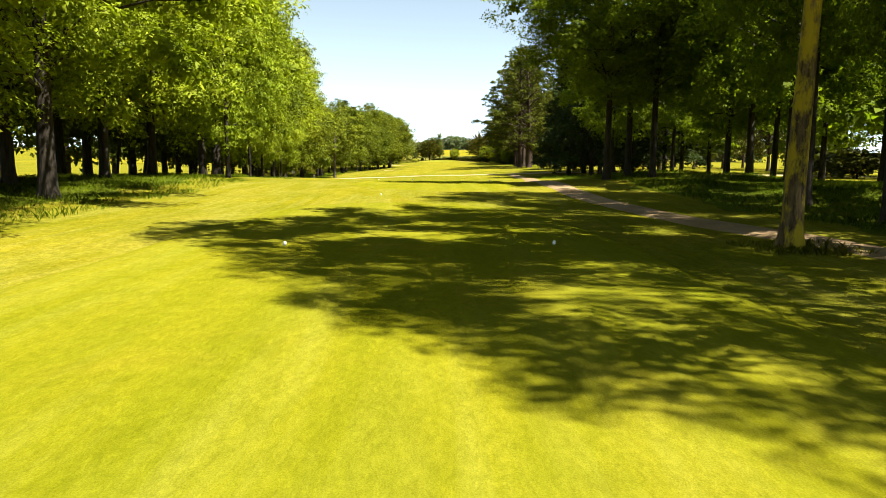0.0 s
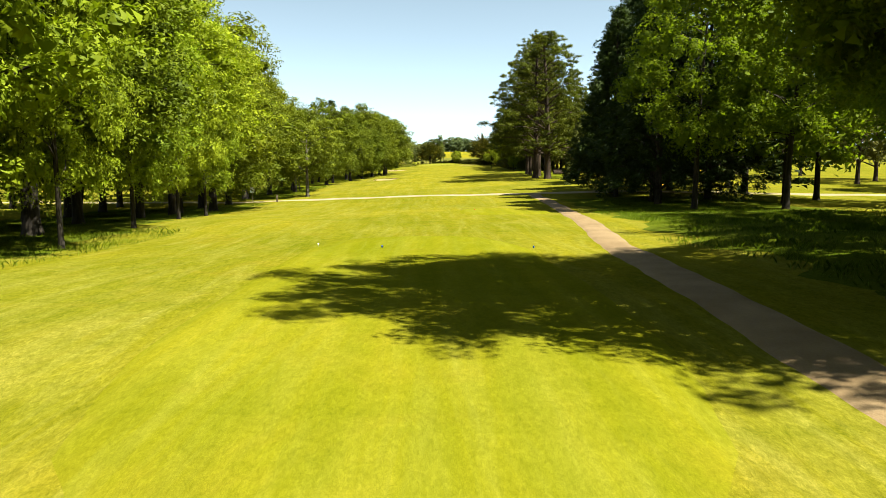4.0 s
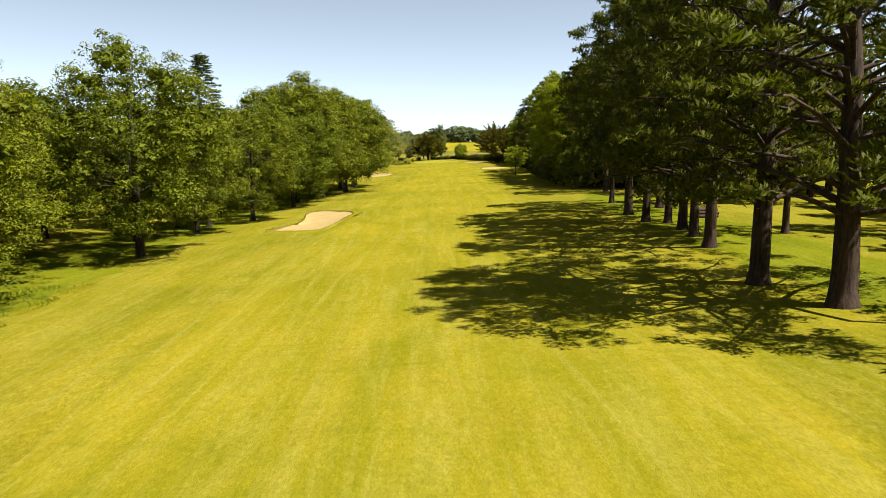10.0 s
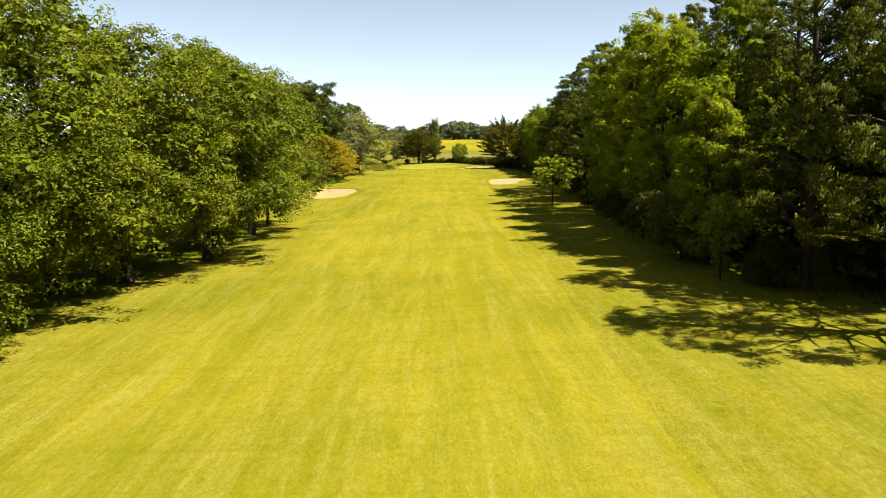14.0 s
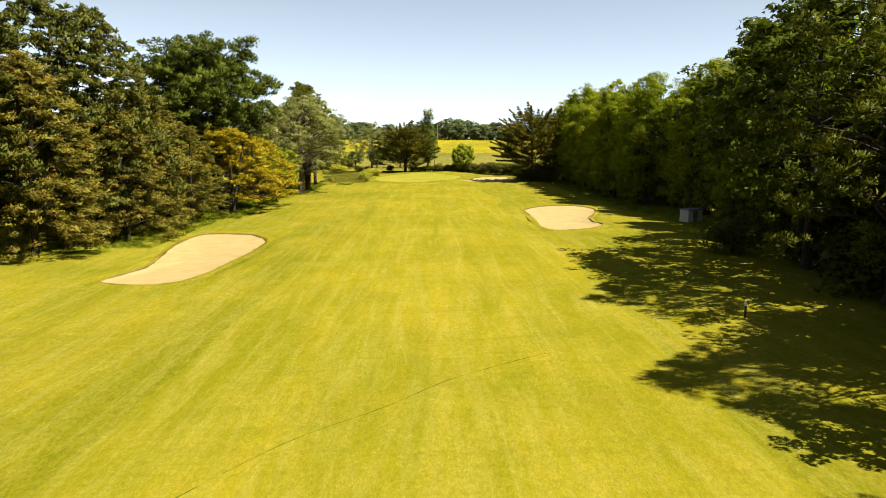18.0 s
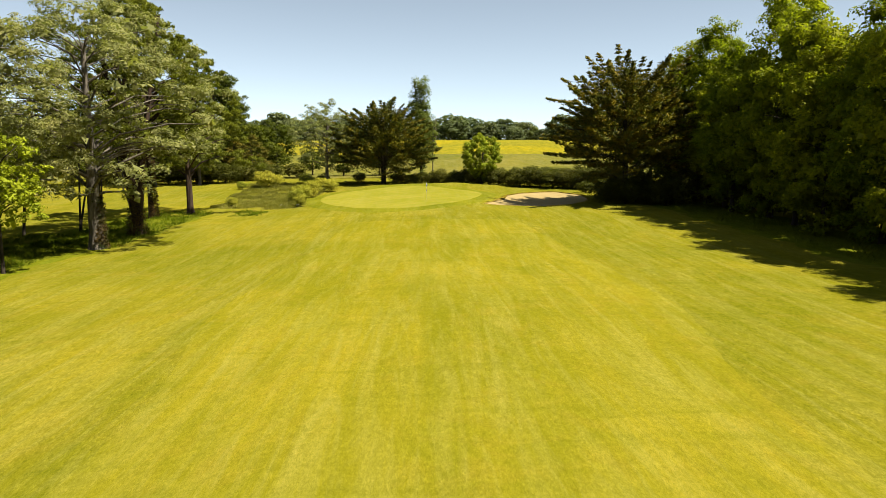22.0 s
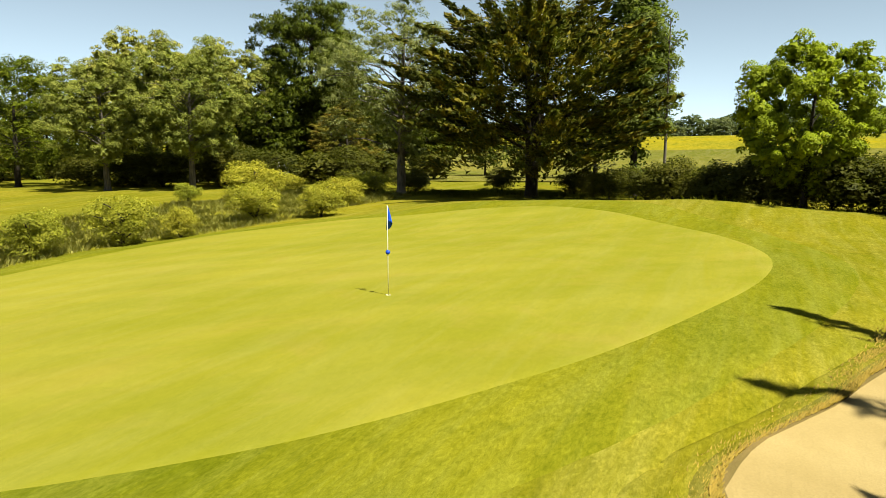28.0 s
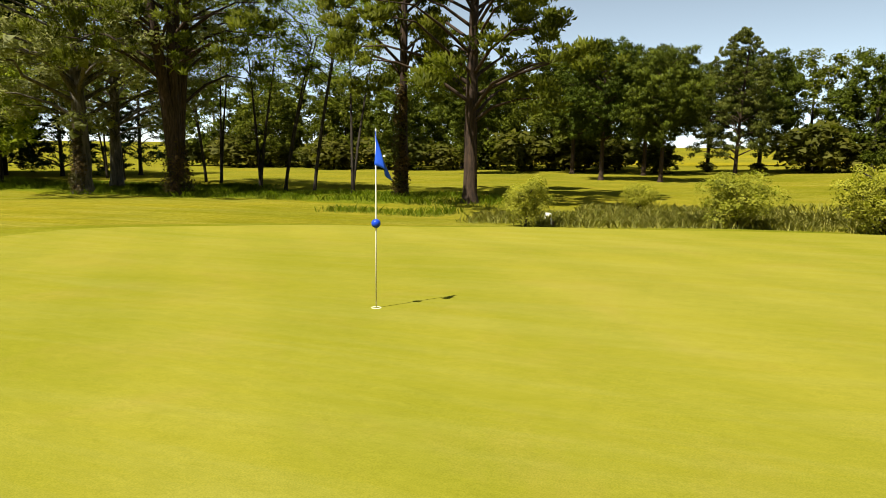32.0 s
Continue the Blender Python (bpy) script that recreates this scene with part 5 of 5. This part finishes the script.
for i in range(24):
    x, y = -82 - 5 * (i % 2) - 2 * math.sin(i * 1.9), 478 + i * 5.8
    if 547 < y < 563:
        tree("roundpine", x + 3, y, 14.6 + 0.8 * math.sin(i * 2.7), 1.0, label="dark pine in the line across the next fairway")
    else:
        tree("lineoak", x, y, 14.3 + 1.0 * math.sin(i * 2.7), 1.0, label="dark green tree in the line across the next fairway")
for i in range(26):
    x, y = -80 - 3 * math.sin(i * 2.3), 475 + i * 5.6
    tree("shrubback", x, y, 1.2 if 549 < y < 563 else 4.4 + math.sin(i * 1.3), 1.4, label="shrub filling the foot of the tree line")
for i in range(16):
    tree("oakback", -58 - 4 * math.sin(i * 2.2) + i * 1.6, 598 + i * 2.6, 13 + 2 * math.sin(i * 1.9), 1.0, label="dark leafy tree behind the willows")
for x, y in ((-40, 598), (-46, 601), (-50, 594), (-55, 604), (-62, 600), (-34, 604), (-30, 612), (-25, 616), (-37, 620)):
    tree("shrubback", x, y, 3.4, 1.4, label="dark undergrowth below the willows")
for x, y, h in ((-73, 556.5, 15.4), (-70, 547, 14.4), (-70, 539, 15), (-66, 528, 14), (-54.2, 550.1, 12.2), (-57, 544.4, 13.6)):
    tree("palepine" if y > 556 else "roundpine", x, y, h, 1.0, label="pine standing in front of the far tree line")
for i in range(10):
    if not 545 < 480 + i * 14 < 570:
        tree("oakback", -94 - 3 * (i % 3), 480 + i * 14, 14, 1.2)
for i in range(8):
    tree("oakback", -66 + i * 8.5, 626 + 5 * math.sin(i * 1.7), 9 + 2 * math.sin(i), 1.2, label="leafy tree in the hedge across the field")
for i in range(14):
    tree("pineback" if i % 3 == 0 else "oakback", 62 + 6 * math.sin(i * 2), 310 + i * 21, 19, 1.1)

# ---- distant woods ----
r = np.random.RandomState(77)
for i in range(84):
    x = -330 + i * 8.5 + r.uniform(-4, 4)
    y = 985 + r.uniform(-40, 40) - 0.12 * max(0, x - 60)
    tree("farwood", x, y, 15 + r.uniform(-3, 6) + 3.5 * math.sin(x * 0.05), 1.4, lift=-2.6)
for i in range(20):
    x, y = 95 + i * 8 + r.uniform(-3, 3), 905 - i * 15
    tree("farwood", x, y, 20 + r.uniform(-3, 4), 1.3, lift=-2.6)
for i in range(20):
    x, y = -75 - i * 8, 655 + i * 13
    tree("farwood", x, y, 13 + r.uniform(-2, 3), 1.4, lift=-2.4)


# ---- golf things ----
def lathe(name, profile, mat, sides=16):
    v, f = [], []
    for rad, z in profile:
        v += [(rad * math.cos(2 * math.pi * k / sides), rad * math.sin(2 * math.pi * k / sides), z) for k in range(sides)]
    for i in range(len(profile) - 1):
        for k in range(sides):
            j = (k + 1) % sides
            f.append((i * sides + k, i * sides + j, (i + 1) * sides + j, (i + 1) * sides + k))
    return mesh_of(name, v, f, mat)


def boxed(name, x0, x1, y0, y1, z0, z1, mat, bevel=0.01):
    bm = bmesh.new()
    bmesh.ops.create_cube(bm, size=1, matrix=Matrix.LocRotScale(((x0 + x1) / 2, (y0 + y1) / 2, (z0 + z1) / 2), None, (x1 - x0, y1 - y0, z1 - z0)))
    if bevel:
        bmesh.ops.bevel(bm, geom=bm.edges[:], offset=bevel, segments=2, affect="EDGES")
    return from_bm(name, bm, mat)


fx, fy = 3.95, 551.5
fz = float(land(fx, fy)) + 0.05
flag = empty("golf_flag", Matrix.Translation((fx, fy, fz)))
tagged(flag, "white flagstick with a blue flag and blue ball in the hole", "flag")
part("flagstick", lathe("flagstick", [(0.0, -0.1), (0.009, -0.1), (0.009, 1.0), (0.008, 2.12), (0.0, 2.13)], CREAM, 10), flag)
part("ball", lathe("ball", [(0.055 * math.sin(a) + 1e-4, 1.02 - 0.055 * math.cos(a)) for a in np.linspace(0, math.pi, 12)], BLUE), flag, "blue plastic ball on the stick")
fv, ff = [], []
nu, nv = 20, 10
for i in range(nu):
    for j in range(nv):
        u, w = i / (nu - 1), j / (nv - 1)
        spread = 0.10 + 0.90 * w ** 0.8
        px = (0.42 * u - 0.56 * u * u + 0.03 * math.sin(9 * u) * w) * spread
        py = (0.30 * u - 0.15 * u * u + 0.02 * math.sin(11 * u + 2 * w)) * spread
        fv.append((0.011 + px, py, 2.11 - 0.38 * w - 0.16 * u * u - 0.05 * u))
for i in range(nu - 1):
    for j in range(nv - 1):
        ff.append((i * nv + j, (i + 1) * nv + j, (i + 1) * nv + j + 1, i * nv + j + 1))
cloth = part("cloth", mesh_of("cloth", fv, ff, CLOTH), flag, "blue cloth hanging in folds")
solid = cloth.modifiers.new("thick", "SOLIDIFY")
solid.thickness = 0.004
mark = part("mark", boxed("mark", 0.050, 0.056, 0.085, 0.115, 1.80, 1.825, WHITE, 0.002), flag, "small white mark on the cloth")
mark.rotation_euler = (0, 0, radians(24))
part("cup_rim", lathe("cup_rim", [(0.05, -0.09), (0.053, 0.0), (0.057, 0.003), (0.060, 0.0), (0.060, -0.03)], CREAM), flag, "white cup rim")


def marker(x, y, mat, label, size=0.58):
    e = empty("tee_marker", Matrix.Translation((x, y, float(land(x, y)) + 0.085)) @ Matrix.Scale(size, 4))
    part("ball", lathe("ball", [(0.0, 0.0), (0.03, 0.0), (0.05, 0.03), (0.056, 0.07), (0.05, 0.12), (0.03, 0.15), (0.0, 0.155)], mat), e)
    part("spike", lathe("spike", [(0.0, -0.12), (0.012, -0.1), (0.012, 0.01)], GREY, 8), e)
    return tagged(e, label, "tee marker", "tee markers")


marker(-9.92, 87.3, WHITE, "white tee marker on the mown tee")
marker(-4.9, 88.0, WHITE, "white tee marker on the mown tee")
marker(-10.9, 128.6, WHITE, "white tee marker on the forward tee")
marker(-8.3, 127.5, BLUE, "blue tee marker on the forward tee")
marker(-2.5, 127.4, BLUE, "blue tee marker on the forward tee")
marker(-9.05, 101.4, WHITE, "small white tee marker beside the tee", 0.42)
marker(-2.73, 156.5, RED, "red tee marker on the front tee")
marker(1.4, 156.5, RED, "red tee marker on the front tee")


def post(x, y, h, label):
    e = empty("marker_post", Matrix.Translation((x, y, at(x, y))))
    part("post", boxed("post", -0.05, 0.05, -0.05, 0.05, -0.2, h * 0.72, BLACK, 0.012), e)
    part("cap", boxed("cap", -0.052, 0.052, -0.052, 0.052, h * 0.72, h, WHITE, 0.015), e, "white painted top")
    return tagged(e, label, "post", "distance posts")


post(-22.2, 400, 1.0, "black distance post with a white top")
post(18.9, 400, 1.0, "black distance post with a white top in the shade")


def board(x, y, w, h, z, yaw, label, mat=WHITE, marks=True):
    e = empty("sign", Matrix.Translation((x, y, at(x, y))) @ pose(0, 0, 0, 0, 0, yaw))
    part("post", boxed("post", -0.035, 0.035, 0.02, 0.09, -0.3, z + h * 0.5, TIMBER, 0.008), e)
    part("board", boxed("board", -w / 2, w / 2, -0.02, 0.015, z, z + h, mat, 0.006), e, "white painted board")
    if marks:
        for k in range(2):
            part("line", boxed("line", -w * 0.36, w * (0.3 - 0.12 * k), -0.026, -0.0225, z + h * (0.6 - 0.3 * k), z + h * (0.72 - 0.3 * k), BLACK, 0.0), e, "dark line of writing")
    return tagged(e, label, "sign")


board(-29.6, 194.3, 0.5, 0.75, 1.15, 0, "white notice board on a post beside the track")
board(-28.8, 606, 0.8, 0.4, 0.95, 30, "small white sign beyond the reeds")
board(-15.7, 549.0, 0.30, 0.22, 0.12, 75, "low white tab sign among the weeds", marks=False)
board(-13.6, 549.6, 0.34, 0.22, 0.10, 20, "low white marker at the edge of the hollow", marks=False)

bollard = empty("bollard", Matrix.Translation((-25.3, 189.2, at(-25.3, 189.2))))
tagged(bollard, "short dark wooden bollard beside the track", "bollard")
part("post", boxed("post", -0.11, 0.11, -0.11, 0.11, -0.3, 0.85, TIMBER, 0.03), bollard)
part("top", boxed("top", -0.12, 0.12, -0.12, 0.12, 0.85, 0.9, BLACK, 0.015), bollard)
stake_v = tube([(0, 0, -0.2), (-0.15, 0.05, 1.0), (-0.35, 0.1, 2.6)], [0.13, 0.12, 0.08], 9)
stake = empty("leaning_stump", Matrix.Translation((-29.4, 228.5, at(-29.4, 228.5))))
part("stem", mesh_of("stem", *stake_v, PALE_BARK), stake)
tagged(stake, "pale leaning broken stem below the oaks", "stump")

# log pile among the pines
logs = empty("log_pile", Matrix.Translation((24.6, 266.5, at(24.6, 266.5))))
tagged(logs, "pile of cut logs stacked under the pines", "logs")
rr = np.random.RandomState(9)
log_mesh = mesh_of("log", *joined([tube([(-1.1, 0, 0), (0, 0.02, 0), (1.1, 0, 0)], [0.17, 0.17, 0.16], 10)]), PINE_BARK)
for k in range(15):
    row, col = (0, k) if k < 6 else (1, k - 6) if k < 11 else (2, k - 11)
    o = part("log", log_mesh, logs)
    o.matrix_basis = pose(rr.uniform(-0.1, 0.1), (col + row * 0.5 - 2.5) * 0.36, 0.17 + row * 0.3, 0, rr.uniform(-3, 3), rr.uniform(-5, 5))

# small shed between the screen trees
shed = empty("shed", Matrix.Translation((35.0, 449.5, at(35.0, 449.5))) @ pose(0, 0, 0, 0, 0, 20))
tagged(shed, "small grey shed half hidden in the screen trees", "shed")
part("wall", boxed("wall", -1.1, 1.1, -0.8, 0.8, -0.2, 1.55, GREY, 0.02), shed)
part("roof", boxed("roof", -1.25, 1.25, -0.95, 0.95, 1.55, 1.66, SLATE, 0.02), shed)
part("door", boxed("door", -0.4, 0.3, -0.84, -0.803, 0.0, 1.4, TIMBER, 0.008), shed)

# telegraph pole in the meadow
mast = empty("telegraph_pole", Matrix.Translation((10.4, 760, at(10.4, 760))))
tagged(mast, "weathered wooden telegraph pole in the meadow", "pole")
part("pole", lathe("pole", [(0.17, -0.5), (0.16, 0.0), (0.11, 14.5), (0.0, 14.55)], TIMBER, 10), mast)
part("crossarm", boxed("crossarm", -0.7, 0.7, -0.05, 0.05, 13.7, 13.82, TIMBER, 0.01), mast)
tree("shrub", 10.4, 758.5, 2.4, 1.3, label="low bush at the foot of the pole")

# house behind the willows
hx, hy = -62, 628
house = empty("house", Matrix.Translation((hx, hy, at(hx, hy))) @ pose(0, 0, 0, 0, 0, 25))
tagged(house, "low white house with slate roof behind the willows", "house")
part("wall", boxed("wall", -5, 5, -3, 3, -0.5, 3.6, PLASTER, 0.03), house)
bm = bmesh.new()
rv = [bm.verts.new(p) for p in ((-5.4, -3.4, 3.55), (5.4, -3.4, 3.55), (5.4, 3.4, 3.55), (-5.4, 3.4, 3.55), (-5.4, 0, 6.0), (5.4, 0, 6.0))]
for q in ((0, 1, 5, 4), (2, 3, 4, 5), (0, 4, 3), (1, 2, 5), (3, 2, 1, 0)):
    bm.faces.new([rv[i] for i in q])
part("roof", from_bm("roof", bm, SLATE), house)
for k in (-3, 0, 3):
    w = part("window", boxed("window", k - 0.55, k + 0.55, -3.06, -3.003, 1.2, 2.5, WHITE, 0.02), house)
    part("pane", boxed("pane", k - 0.45, k + 0.45, -3.075, -3.063, 1.3, 2.4, GLASS, 0.0), w)
